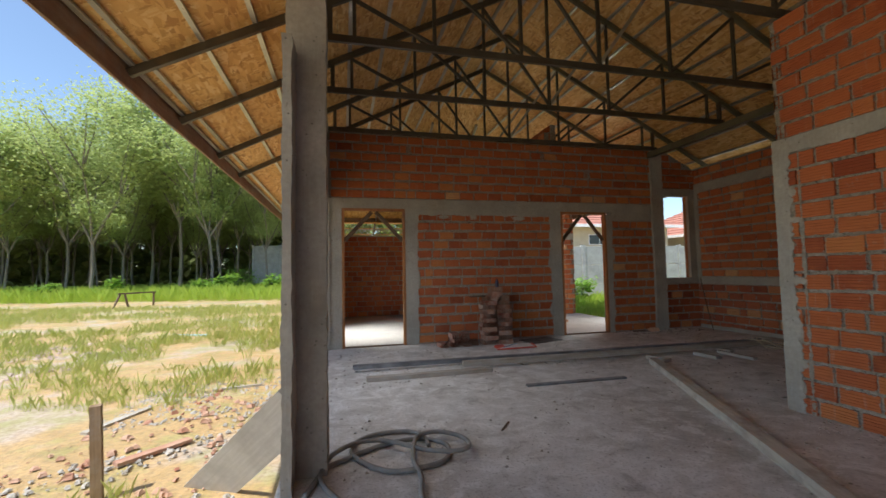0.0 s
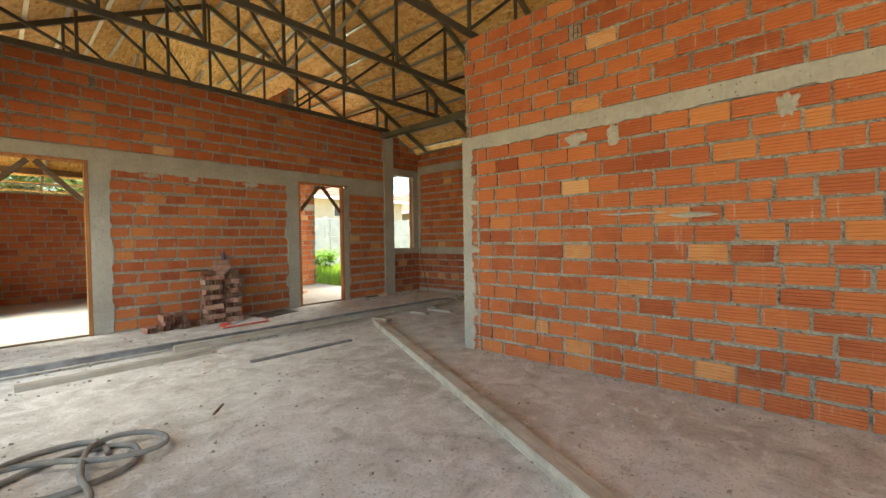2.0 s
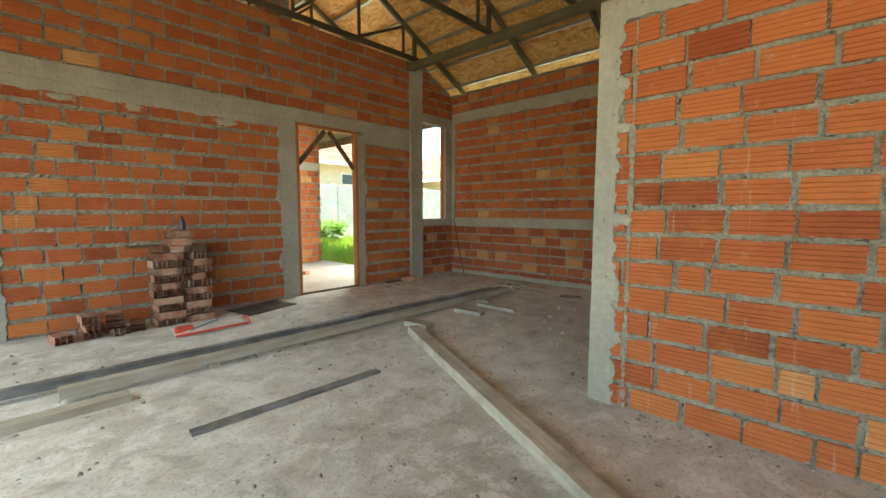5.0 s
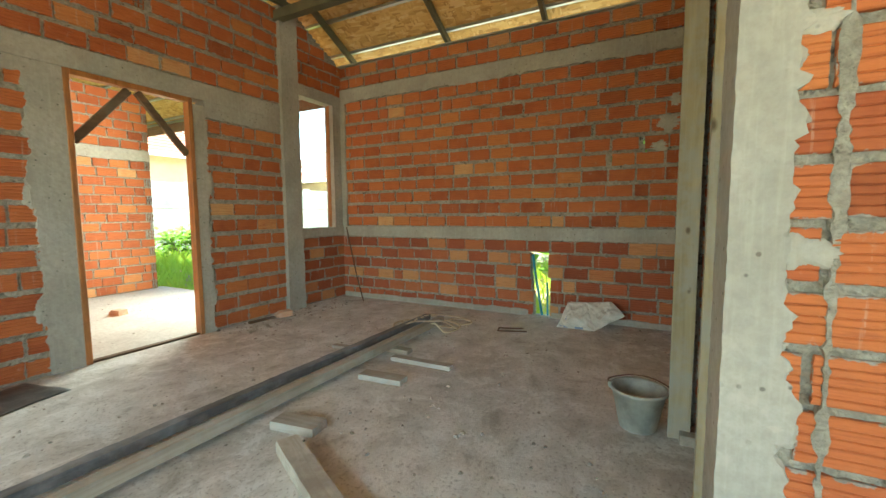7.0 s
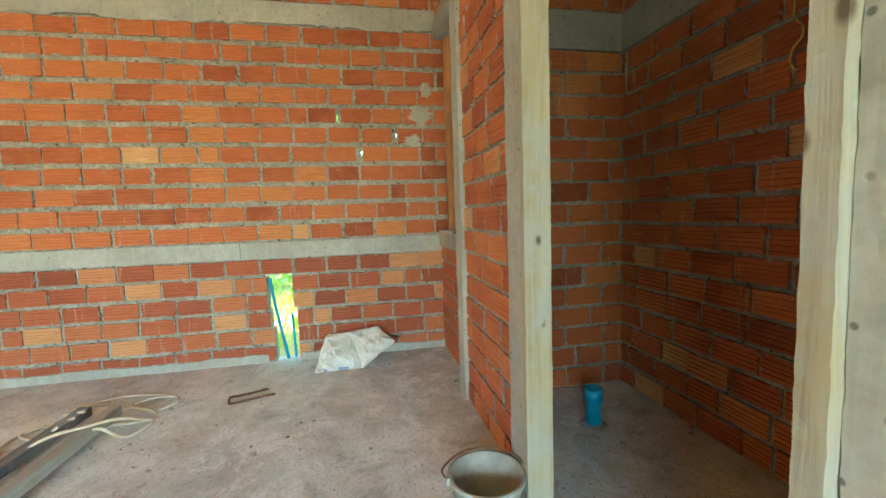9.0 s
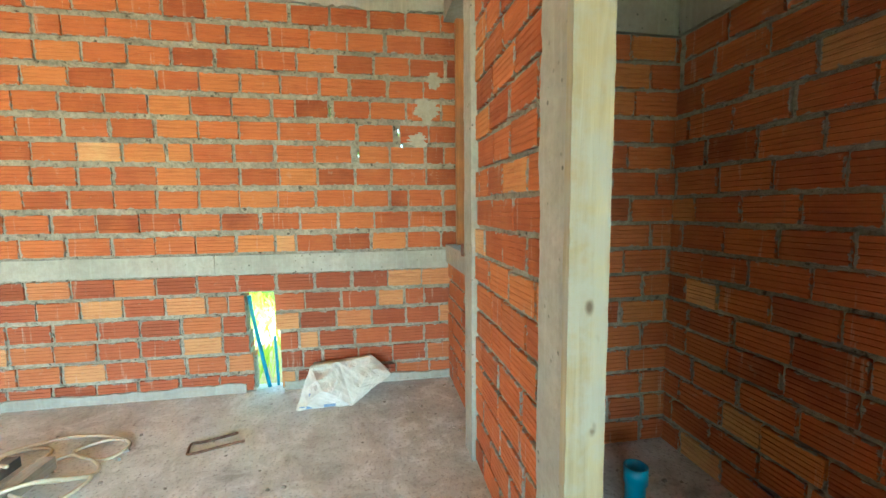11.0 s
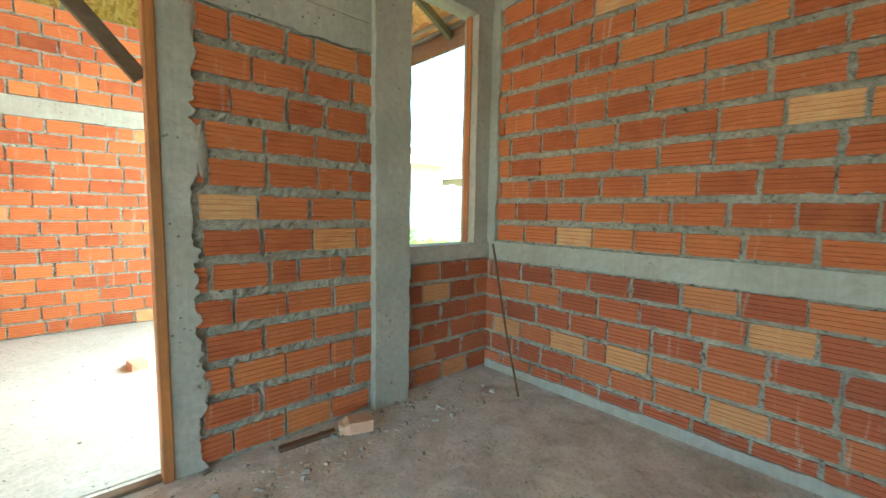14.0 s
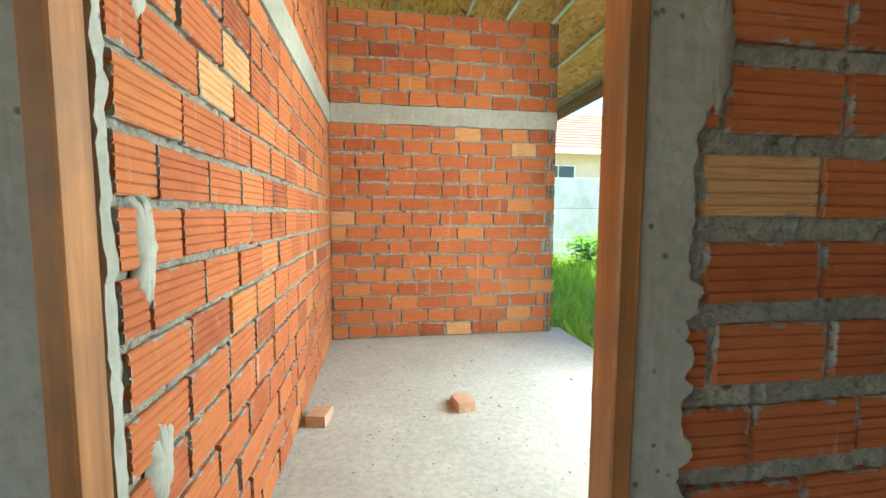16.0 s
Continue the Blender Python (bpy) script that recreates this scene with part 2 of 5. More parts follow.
FRAME = mat_wood("red_hardwood", (0.25, 0.085, 0.022), (0.50, 0.21, 0.065), 2, 0.55, (0.17, 0.095, 0.05), 0.55)
BRACE = mat_wood("dark_brace_timber", (0.07, 0.04, 0.022), (0.15, 0.09, 0.05), 0, 0.8, (0.25, 0.21, 0.17), 0.3)
TIMBER = mat_wood("cement_stained_timber", (0.26, 0.225, 0.18), (0.44, 0.40, 0.34), 0, 0.85, (0.46, 0.45, 0.42), 0.6)
DARKTIM = mat_wood("dark_wet_timber", (0.07, 0.073, 0.078), (0.17, 0.175, 0.185), 0, 0.5, (0.36, 0.375, 0.39), 0.55)


def mat_form():
    """Shuttering board: cement film over pale pine, with dark knots and nail holes."""
    k = Mat("used_form_board", 0.85)
    p = k.place()
    g = k.noise(k.place((34, 34, 1.4)), 1.0, 6.0, 0.65, 0.6)
    c = k.ramp(g, [(0.3, (0.28, 0.225, 0.13)), (0.7, (0.46, 0.385, 0.25))])
    c = k.mix(k.ramp(k.noise(p, 6.0, 6.0, 0.7), [(0.42, 0.0), (0.62, 0.85)]), c, (0.36, 0.345, 0.305))
    v = k.node("TexVoronoi")
    k.put(v.inputs["Vector"], k.place((1, 1, 0.55)))
    v.inputs["Scale"].default_value = 11.0
    c = k.mix(k.math("MULTIPLY", k.ramp(v.outputs["Distance"], [(0.07, 0.9), (0.15, 0.0)]), k.ramp(k.noise(p, 5.0), [(0.45, 0.0), (0.52, 1.0)])), c, (0.09, 0.06, 0.035))
    k.color(c)
    k.bump(g, 0.5, 0.006)
    return k.m


FORM = mat_form()
GROUND = mat_ground()
ROAD = mat_plain("pale_dirt_road", (0.60, 0.53, 0.46), (0.72, 0.65, 0.58), 0.8, 0.95)
BLOCK = mat_concrete("concrete_block_fence", (0.25, 0.255, 0.25), (0.42, 0.425, 0.42))


# ---- building helpers ----
def obj(name, me, material, parent=None, label=""):
    ob = new(name, me)
    if material is not None and not me.materials:
        me.materials.append(material)
    ob.parent = parent
    return tagged(ob, label)


def part(name, bm, material, parent=None, label=""):
    me = bpy.data.meshes.new(name)
    bm.to_mesh(me)
    bm.free()
    return obj(name, me, material, parent, label)


def mesh_of(name, verts, faces, material):
    me = bpy.data.meshes.new(name)
    me.from_pydata(verts, [], faces)
    me.materials.append(material)
    me.update()
    return me


def thing(name, at=(0, 0, 0), rz=0.0):
    ob = new(name)
    ob.empty_display_size = 0.1
    ob.matrix_basis = pose(*at, 0, 0, rz)
    return ob


def box(lo, hi, bevel=0.0, bm=None):
    bm = bm or bmesh.new()
    c = [(a + b) / 2 for a, b in zip(lo, hi)]
    s = [abs(b - a) for a, b in zip(lo, hi)]
    r = bmesh.ops.create_cube(bm, size=1.0, matrix=Matrix.Translation(c) @ Matrix.Diagonal((*s, 1)))
    if bevel:
        es = list({e for v in r["verts"] for e in v.link_edges})
        bmesh.ops.bevel(bm, geom=es, offset=bevel, segments=1, affect="EDGES")
    return bm


def bar(a, b, w, h, bevel=0.004, bm=None, up=(0, 0, 1)):
    """A rectangular bar from a to b, w wide and h high."""
    a, b = Vector(a), Vector(b)
    d = b - a
    x = d.normalized()
    u = Vector(up)
    if abs(x.dot(u)) > 0.98:
        u = Vector((0, 1, 0))
    y = u.cross(x).normalized()
    z = x.cross(y)
    m = Matrix.Translation((a + b) / 2) @ Matrix((x, y, z)).transposed().to_4x4() @ Matrix.Diagonal((d.length, w, h, 1))
    bm = bm or bmesh.new()
    r = bmesh.ops.create_cube(bm, size=1.0, matrix=m)
    if bevel:
        es = list({e for v in r["verts"] for e in v.link_edges})
        bmesh.ops.bevel(bm, geom=es, offset=bevel, segments=1, affect="EDGES")
    return bm


def rough_box(lo, hi, step=0.035, amp=0.006, ragged=0.0, seed=0, bm=None):
    """A cast concrete block: faces cut in cells, surface uneven; ragged moves the side edges in and out."""
    bm = bm or bmesh.new()
    lo, hi = Vector(lo), Vector(hi)
    n = [max(1, min(180, int(round((hi[i] - lo[i]) / step)))) for i in range(3)]
    off = Vector((seed * 3.7, seed * 1.9, seed * 5.3))
    for ax in range(3):
        i, j = (ax + 1) % 3, (ax + 2) % 3
        for side in (0, 1):
            vs = {}
            for p in range(n[i] + 1):
                for q in range(n[j] + 1):
                    c = Vector((0, 0, 0))
                    c[ax] = hi[ax] if side else lo[ax]
                    c[i] = lo[i] + (hi[i] - lo[i]) * p / n[i]
                    c[j] = lo[j] + (hi[j] - lo[j]) * q / n[j]
                    k = noise.noise_vector(c * 9 + off) * amp * 0.35 + noise.noise_vector(c * 40 + off) * amp * 0.6
                    if ragged:
                        r = (noise.noise_vector(c * 2.9 + off) * 0.8 + noise.noise_vector(c * 9.0 + off) * 0.75 + noise.noise_vector(c * 31.0 + off) * 0.7) * ragged
                        a = ragged_axis[0]
                        if (ragged_axis[1] < 1 and c[a] == lo[a]) or (ragged_axis[1] > -1 and c[a] == hi[a]):
                            out = 1 if c[a] == hi[a] else -1
                            q_ = r[a] / ragged
                            q_ = math.copysign(abs(q_) ** 0.6, q_) if abs(q_) > 1e-6 else 0.0
                            k[a] += out * (max(-0.35, q_) * ragged * 1.15 + abs(noise.noise(c * 60 + off)) * ragged * 0.7)
                    vs[p, q] = bm.verts.new(c + k)
            for p in range(n[i]):
                for q in range(n[j]):
                    f = (vs[p, q], vs[p + 1, q], vs[p + 1, q + 1], vs[p, q + 1])
                    bm.faces.new(f if side else f[::-1])
    bmesh.ops.remove_doubles(bm, verts=bm.verts, dist=0.0005)
    return bm


ragged_axis = [0, 0]  # the axis, and which of its two sides (-1, 0 for both, 1)
BL, BT, BH, JOINT = 0.230, 0.12, 0.110, 0.018
COURSE = 0.131


def brick_mesh(name, seed, material):
    """One hollow clay brick with grooved faces, centred, long side on x, grooves on both y faces."""
    r = random.Random(seed)
    edge = 0.004
    zs = [-BH / 2 + BH * q for q in (0.2, 0.4, 0.6, 0.8)]
    def face(y, sgn):
        pts = [(y - sgn * edge, -BH / 2), (y, -BH / 2 + edge)]
        for z in zs:
            dz = r.uniform(-0.003, 0.003)
            pts += [(y, z + dz - 0.0032), (y - sgn * 0.0042, z + dz), (y, z + dz + 0.0032)]
        return pts + [(y, BH / 2 - edge), (y - sgn * edge, BH / 2)]
    prof = face(BT / 2, 1) + face(-BT / 2, -1)[::-1]
    n = len(prof)
    vs, fs = [], []
    for x in (-BL / 2, BL / 2):
        for y, z in prof:
            j = r.uniform(-0.0025, 0.0025)
            vs.append((x + (j if abs(z) < BH / 2 - 0.001 else 0), y, z))
    for i in range(n):
        k = (i + 1) % n
        fs.append((i, i + n, k + n, k))
    fs.append(tuple(range(n)))
    fs.append(tuple(range(2 * n - 1, n - 1, -1)))
    me = mesh_of(name, vs, fs, material)
    bm = bmesh.new()
    bm.from_mesh(me)
    bmesh.ops.recalc_face_normals(bm, faces=bm.faces)
    bm.to_mesh(me)
    bm.free()
    return me


BRICKS = [brick_mesh("brick", s, BRICK) for s in range(4)] + [brick_mesh("brick", s, BRICK_D) for s in range(4)]
pending = []  # bricks are placed at the end of the file


def span_minus(a, b, cuts):
    out = [(a, b)]
    for c, d in cuts:
        nxt = []
        for p, q in out:
            if d <= p or c >= q:
                nxt.append((p, q))
            else:
                if c > p:
                    nxt.append((p, c))
                if d < q:
                    nxt.append((d, q))
        out = nxt
    return [(p, q) for p, q in out if q - p > 0.035]


def brick_panel(name, axis, c0, c1, u0, u1, z0, z1, holes=(), top=None, cell=0.03, seed=1, label="", phase=0.0, bricks=True, ends=(), courses=0, darker=False):
    """A brick infill panel in the plane x=const ('x') or y=const ('y') between the faces c0 and c1.
    The body is the mortar, set back and uneven; the bricks stand proud of it."""
    inset = 0.015
    us = set(np.round(np.linspace(u0, u1, max(2, int((u1 - u0) / cell) + 1)), 4))
    zs = set(np.round(np.linspace(z0, z1, max(2, int((z1 - z0) / cell) + 1)), 4))
    for h in holes:
        us |= {round(h[0], 4), round(h[1], 4)}
        zs |= {round(h[2], 4), round(h[3], 4)}
    us, zs = sorted(us), sorted(zs)
    def solid(i, j):
        if not (0 <= i < len(us) - 1 and 0 <= j < len(zs) - 1):
            return False
        u, z = (us[i] + us[i + 1]) / 2, (zs[j] + zs[j + 1]) / 2
        if top and z > top(u):
            return False
        return not any(h[0] < u < h[1] and h[2] < z < h[3] for h in holes)
    verts, faces, idx = [], [], {}
    lo, hi = min(c0, c1), max(c0, c1)
    def v(i, j, s):
        if (i, j, s) not in idx:
            u, z = us[i], zs[j]
            k = noise.noise(Vector((u * 14, z * 14, s * 9 + seed))) * 0.006 + noise.noise(Vector((u * 45, z * 45, s * 5 + seed))) * 0.014
            d = (lo + inset + k) if s == 0 else (hi - inset - k)
            idx[i, j, s] = len(verts)
            verts.append((d, u, z) if axis == "x" else (u, d, z))
        return idx[i, j, s]
    for i in range(len(us) - 1):
        for j in range(len(zs) - 1):
            if not solid(i, j):
                continue
            for s in (0, 1):
                faces.append((v(i, j, s), v(i + 1, j, s), v(i + 1, j + 1, s), v(i, j + 1, s)))
            for di, dj, a, b in ((-1, 0, (i, j), (i, j + 1)), (1, 0, (i + 1, j), (i + 1, j + 1)), (0, -1, (i, j), (i + 1, j)), (0, 1, (i, j + 1), (i + 1, j + 1))):
                if not solid(i + di, j + dj):
                    faces.append((v(*a, 0), v(*b, 0), v(*b, 1), v(*a, 1)))
    wall = obj(name, mesh_of(name, verts, faces, MORTAR), None)
    tagged(wall, label or "unplastered red hollow clay brick wall with grey mortar joints", "wall", kind="structure")
    if bricks:
        r = random.Random(seed * 77)
        rows = courses or int(round((z1 - z0) / COURSE))
        pitch = (z1 - z0) / rows
        high = min(pitch - 0.018, 0.113)
        for row in range(rows):
            z = z0 + pitch * (row + 0.5)
            if top and z + pitch * 0.3 > top((u0 + u1) / 2) and z + pitch * 0.3 > max(top(u0), top(u1)):
                continue
            cuts = [(h[0] - 0.004, h[1] + 0.004) for h in holes if h[2] < z < h[3]]
            for eu, er in ends:
                if er == row:
                    cuts.append((eu - 0.008, eu + 0.078))
                    pending.append((wall, axis, (c0 + c1) / 2, eu, eu + 0.07, z, abs(c1 - c0), high, 0.0, -1))
            start = u0 - ((row % 2) * 0.5 + phase) % 1.0 * (BL + JOINT) + r.uniform(-0.03, 0.03)
            u = start
            while u < u1:
                ln = BL if r.random() > 0.07 else BL * r.choice((0.5, 0.55, 0.75))
                for a, b in span_minus(max(u, u0 + 0.004), min(u + ln, u1 - 0.004), cuts):
                    if top and z + pitch * 0.3 > top((a + b) / 2):
                        continue
                    pending.append((wall, axis, (c0 + c1) / 2 + r.uniform(-0.003, 0.003), a, b, z + r.uniform(-0.003, 0.003), abs(c1 - c0),
                                    high + r.uniform(-0.004, 0.003), r.uniform(-0.7, 0.7), r.randrange(4) + (4 if darker else 0)))
                u += ln + JOINT * r.uniform(0.5, 1.4)
    return wall


def cast(name, lo, hi, parent=None, ragged=0.0, raxis=0, seed=0, material=None, label="", step=0.035, side=0):
    ragged_axis[:] = [raxis, side]
    ob = part(name, rough_box(lo, hi, step, 0.0035, ragged, seed), material or CONC, parent)
    if parent is None:
        tagged(ob, label or "grey cast concrete with form marks", "column" if "column" in name else "beam", kind="structure")
    else:
        tagged(ob, label)
    return ob


# ---- floors and ground ----
def floor_slab(name, lo, hi, mat, label):
    bm = box(lo, hi, 0.01)
    return tagged(part(name, bm, mat), label, "floor", kind="structure")


floor_slab("floor", (-0.16, -2.4, -0.16), (6.95, 7.96, 0.0), FLOOR, "dusty grey concrete floor slab with stains and crumbs")
floor_slab("floor_terrace", (3.83, 7.965, -0.16), (6.15, 11.02, -0.005), SLAB, "pale concrete terrace slab beyond the doorway")
floor_slab("floor_back_room", (-0.16, 7.965, -0.16), (3.825, 12.5, -0.006), SLAB, "pale concrete floor of the back room")


# ---- north wall ----
YN0, YN1 = 7.84, 7.96
brick_panel("wall_north_middle", "y", YN0, YN1, 1.35, 3.75, 0.0, 2.10, seed=1, cell=0.025, courses=14)
brick_panel("wall_north_side", "y", YN0, YN1, 4.90, 5.79, 0.0, 2.01, seed=2, phase=0.3, cell=0.02, courses=13)
brick_panel("wall_north_upper", "y", YN0, YN1, 0.0, 5.79, 2.305, 3.34, seed=3, cell=0.03, courses=7, ends=[(3.55, 2), (3.56, 5), (4.4, 3), (1.2, 5)])
north_frame = new("wall_north_frame")
tagged(north_frame, "grey concrete piers and lintel band framing two doorways", "concrete frame", kind="structure")
cast("corner_column", (-0.16, 7.80, 0), (0.0, 7.98, 3.36), north_frame, seed=4)
cast("pier", (0.0, 7.832, 0), (0.18, 7.968, 2.305), north_frame, 0.01, 0, 5)
cast("pier", (1.16, 7.832, 0), (1.36, 7.968, 2.15), north_frame, 0.02, 0, 6, side=1)
cast("pier", (3.70, 7.832, 0), (3.905, 7.968, 2.15), north_frame, 0.03, 0, 7, step=0.018, side=-1)
cast("pier_return", (3.86, 7.905, 0), (3.947, 7.933, 2.15), north_frame, 0.008, 0, 18, step=0.02, side=1)
cast("pier", (4.81, 7.832, 0), (4.915, 7.968, 2.10), north_frame, 0.026, 0, 8, step=0.012, side=1)
cast("lintel", (0.18, 7.834, 2.152), (5.79, 7.966, 2.305), north_frame, 0.0, 2, 9)
cast("lintel_drip", (1.36, 7.836, 2.06), (3.70, 7.964, 2.15), north_frame, 0.016, 2, 10, step=0.025, side=-1)
cast("lintel_drip", (4.92, 7.836, 2.005), (5.79, 7.964, 2.15), north_frame, 0.012, 2, 11, side=-1)
cast("column_north_east", (5.79, 7.80, 0), (6.03, 8.0, 3.36), None, 0.006, 0, 12)
ROOF_K, ROOF_E = 0.515, 3.03 + 0.515 * 6.85


def under_roof(x):
    return min(ROOF_E - ROOF_K * x, 3.54 + ROOF_K * x)


def window_wall():
    brick_panel("wall_window_lower", "y", 7.88, 8.0, 6.03, 6.84, 0.0, 0.83, seed=13, phase=0.2, darker=True)
    brick_panel("wall_window_upper", "y", 7.88, 8.0, 6.03, 6.84, 2.63, 3.42, seed=14, top=lambda u: under_roof(u) - 0.02)
    w = new("window_1")
    tagged(w, "unglazed window opening cast in grey concrete", "window", kind="structure")
    cast("window_sill", (6.03, 7.86, 0.83), (6.82, 8.02, 0.938), w, seed=15)
    cast("window_pier", (6.66, 7.872, 0.938), (6.82, 8.008, 2.5), w, 0.006, 0, 16)
    cast("window_head", (6.03, 7.87, 2.5), (6.82, 8.01, 2.63), w, seed=17)
    part("window_frame", box((6.648, 7.93, 0.94), (6.660, 7.98, 2.5), 0.003), FRAME, w, "thin red hardwood jamb")


window_wall()

# ---- east wall ----
XE0, XE1 = 6.82, 6.94
# the slot for the pipes was knocked out by hand: its edges step from course to course
SLOTS = [(5.115, 5.30, 0.42, 0.69), (5.09, 5.285, 0.26, 0.42), (5.055, 5.285, 0.225, 0.26), (5.09, 5.265, -0.01, 0.225), (5.285, 5.325, 0.64, 0.69), (5.285, 5.305, 0.30, 0.335)]
brick_panel("wall_east_lower", "x", XE0, XE1, 3.70, 8.0, 0.0, 0.82, holes=SLOTS, seed=20, phase=0.4, courses=6, darker=True)
brick_panel("wall_east_middle", "x", XE0, XE1, 3.70, 8.0, 0.945, 2.57, holes=[(y, y + 0.011, z, z + h) for y, z, h in ((4.47, 2.0, 0.05), (4.70, 1.86, 0.08), (4.42, 2.14, 0.05), (4.22, 1.62, 0.08), (4.24, 1.74, 0.06), (4.95, 2.0, 0.04), (4.52, 1.6, 0.05), (4.05, 1.22, 0.03))], seed=21, cell=0.028, courses=11)
brick_panel("wall_east_upper", "x", XE0, XE1, 3.70, 8.0, 2.72, 3.02, seed=22)
east_frame = new("wall_east_frame")
tagged(east_frame, "two pale concrete beams running along the brick wall", "concrete frame", kind="structure")
cast("low_beam", (6.81, 3.70, 0.82), (6.95, 5.47, 0.945), east_frame, seed=23)
cast("low_beam", (6.812, 5.474, 0.822), (6.95, 8.0, 0.947), east_frame, seed=24)
cast("high_beam", (6.81, 3.70, 2.565), (6.95, 8.0, 2.72), east_frame, 0.02, 2, 25, step=0.03, side=-1)
cast("corner_column", (6.80, 3.66, 0.0), (6.96, 3.80, 3.0), east_frame, 0.006, 1, 26)
cast("foot_skim", (6.806, 3.82, 0.0), (6.83, 5.07, 0.055), east_frame, 0.008, 2, 28, side=1)
cast("foot_skim", (6.806, 5.32, 0.0), (6.83, 7.87, 0.06), east_frame, 0.009, 2, 29, side=1)
cast("corner_strip", (6.80, 7.80, 0.95), (6.86, 7.875, 2.56), east_frame, 0.012, 1, 27)

# ---- south wall of the east room, with the bathroom doorway ----
YS0, YS1 = 3.89, 3.97
brick_panel("wall_south_panel", "y", YS0, YS1, 4.91, 5.78, 0.0, 2.95, seed=30, cell=0.025)
brick_panel("wall_south_sill", "y", YS0 - 0.06, YS1 - 0.06, 5.92, 6.83, 0.0, 0.86, seed=31)
brick_panel("wall_south_head", "y", YS0 - 0.06, YS1 - 0.06, 5.92, 6.83, 2.62, 3.02, seed=32)
s = new("window_2")
tagged(s, "unglazed side window with concrete sill and bare wooden jamb", "window", kind="structure")
cast("window_sill", (5.92, 3.79, 0.86), (6.80, 3.93, 0.985), s, seed=33)
cast("window_head", (5.92, 3.79, 2.50), (6.80, 3.93, 2.62), s, seed=34)
part("window_frame", box((6.73, 3.80, 0.985), (6.775, 3.86, 2.5), 0.003), FRAME, s, "bare reddish wooden jamb")
cast("column_south_far", (5.78, 3.80, 0), (5.92, 3.99, 3.05), None, 0.005, 0, 35)
dp = new("bathroom_door_frame")
tagged(dp, "concrete posts with pale form boards beside the dark doorway", "door frame", kind="structure")
cast("post", (4.765, 3.94, 0), (4.92, 4.02, 3.0), dp, 0.008, 0, 36, step=0.025)
part("form_board", rough_box((4.735, 3.935, 0), (4.763, 4.03, 3.0), 0.03, 0.0025, 0, 49), FORM, dp, "pale knotty form board")
part("foot_board", box((4.68, 3.88, 0), (4.735, 3.98, 0.05), 0.003), TIMBER, dp)
cast("head", (3.90, 3.87, 2.25), (4.735, 3.97, 3.0), dp, seed=37)

# ---- wall beside the walk ----
XB0, XB1 = 3.64, 3.76
brick_panel("wall_hall_lower", "x", XB0, XB1, -2.4, 3.865, 0.0, 2.03, seed=40, cell=0.02, courses=15)
brick_panel("wall_hall_upper", "x", XB0, XB1, -2.4, 3.94, 2.155, 3.15, seed=41, cell=0.025, ends=[(3.862, 0), (3.862, 2), (3.862, 4), (3.862, 6), (2.74, 2), (2.70, 5), (1.1, 3)])
hb = new("wall_hall_frame")
tagged(hb, "rough grey concrete end column and beam in the brick wall", "concrete frame", kind="structure")
cast("end_column", (3.632, 3.85, 0), (3.857, 3.966, 2.155), hb, 0.024, 1, 42, step=0.013, side=-1)
cast("joint", (3.637, 3.772, 0), (3.70, 3.784, 2.02), hb, 0.010, 1, 47, step=0.012, material=MORTAR)
cast("beam", (3.632, -2.4, 2.03), (3.768, 3.847, 2.155), hb, 0.014, 2, 43, step=0.03, side=-1)
part("form_board", rough_box((3.859, 3.90, 0), (3.902, 3.986, 2.24), 0.02, 0.0035, 0, 48), FORM, hb, "pale knotty form board")

# ---- bathroom ----
brick_panel("wall_bath_east", "x", 5.78, 5.90, 2.83, 3.80, 0.0, 2.06, seed=50, cell=0.04)
brick_panel("wall_bath_east_upper", "x", 5.78, 5.90, 2.83, 3.80, 2.28, 3.4, seed=52, cell=0.05)
brick_panel("wall_bath_south", "y", 2.83, 2.95, 3.76, 5.78, 0.0, 2.06, seed=51, cell=0.04)
brick_panel("wall_bath_south_upper", "y", 2.83, 2.95, 3.76, 5.78, 2.28, 3.4, seed=53, cell=0.05)
# unseen cover, added so light from the roof space leaves the bathroom dark
tagged(part("bath_light_cover", box((3.77, 2.96, 3.005), (5.77, 3.96, 3.035), 0.004), OSB), "unseen strand board added above the bathroom to keep light out", "ceiling", kind="structure")
bb = new("bathroom_beams")
tagged(bb, "grey concrete ring beam above the bathroom brickwork", "beam", kind="structure")
cast("beam", (5.772, 2.83, 2.06), (5.908, 3.80, 2.28), bb, seed=54)
cast("beam", (3.77, 2.822, 2.06), (5.77, 2.958, 2.28), bb, seed=55)

# ---- terrace room beyond the doorway ----
brick_panel("wall_terrace_west", "x", 3.83, 3.95, 7.937, 10.85, 0.0, 1.88, seed=60, cell=0.025, courses=15)
brick_panel("wall_terrace_west_upper", "x", 3.83, 3.95, 7.97, 10.85, 2.05, 3.75, seed=61, cell=0.04)
brick_panel("wall_terrace_north", "y", 10.87, 10.99, 3.95, 6.0, 0.0, 1.90, seed=62, cell=0.03, courses=15, ends=[(5.925, k) for k in range(0, 15, 2)])
brick_panel("wall_terrace_north_upper", "y", 10.87, 10.99, 3.95, 6.0, 2.055, 2.85, seed=63, cell=0.04, ends=[(5.925, k) for k in range(1, 6, 2)])
tb = new("terrace_beams")
tagged(tb, "pale concrete beams let into the terrace brickwork", "beam", kind="structure")
cast("beam", (3.822, 7.97, 1.88), (3.958, 10.86, 2.05), tb, seed=64)
cast("beam", (3.962, 10.862, 1.90), (6.0, 10.998, 2.055), tb, 0.008, 2, 65)

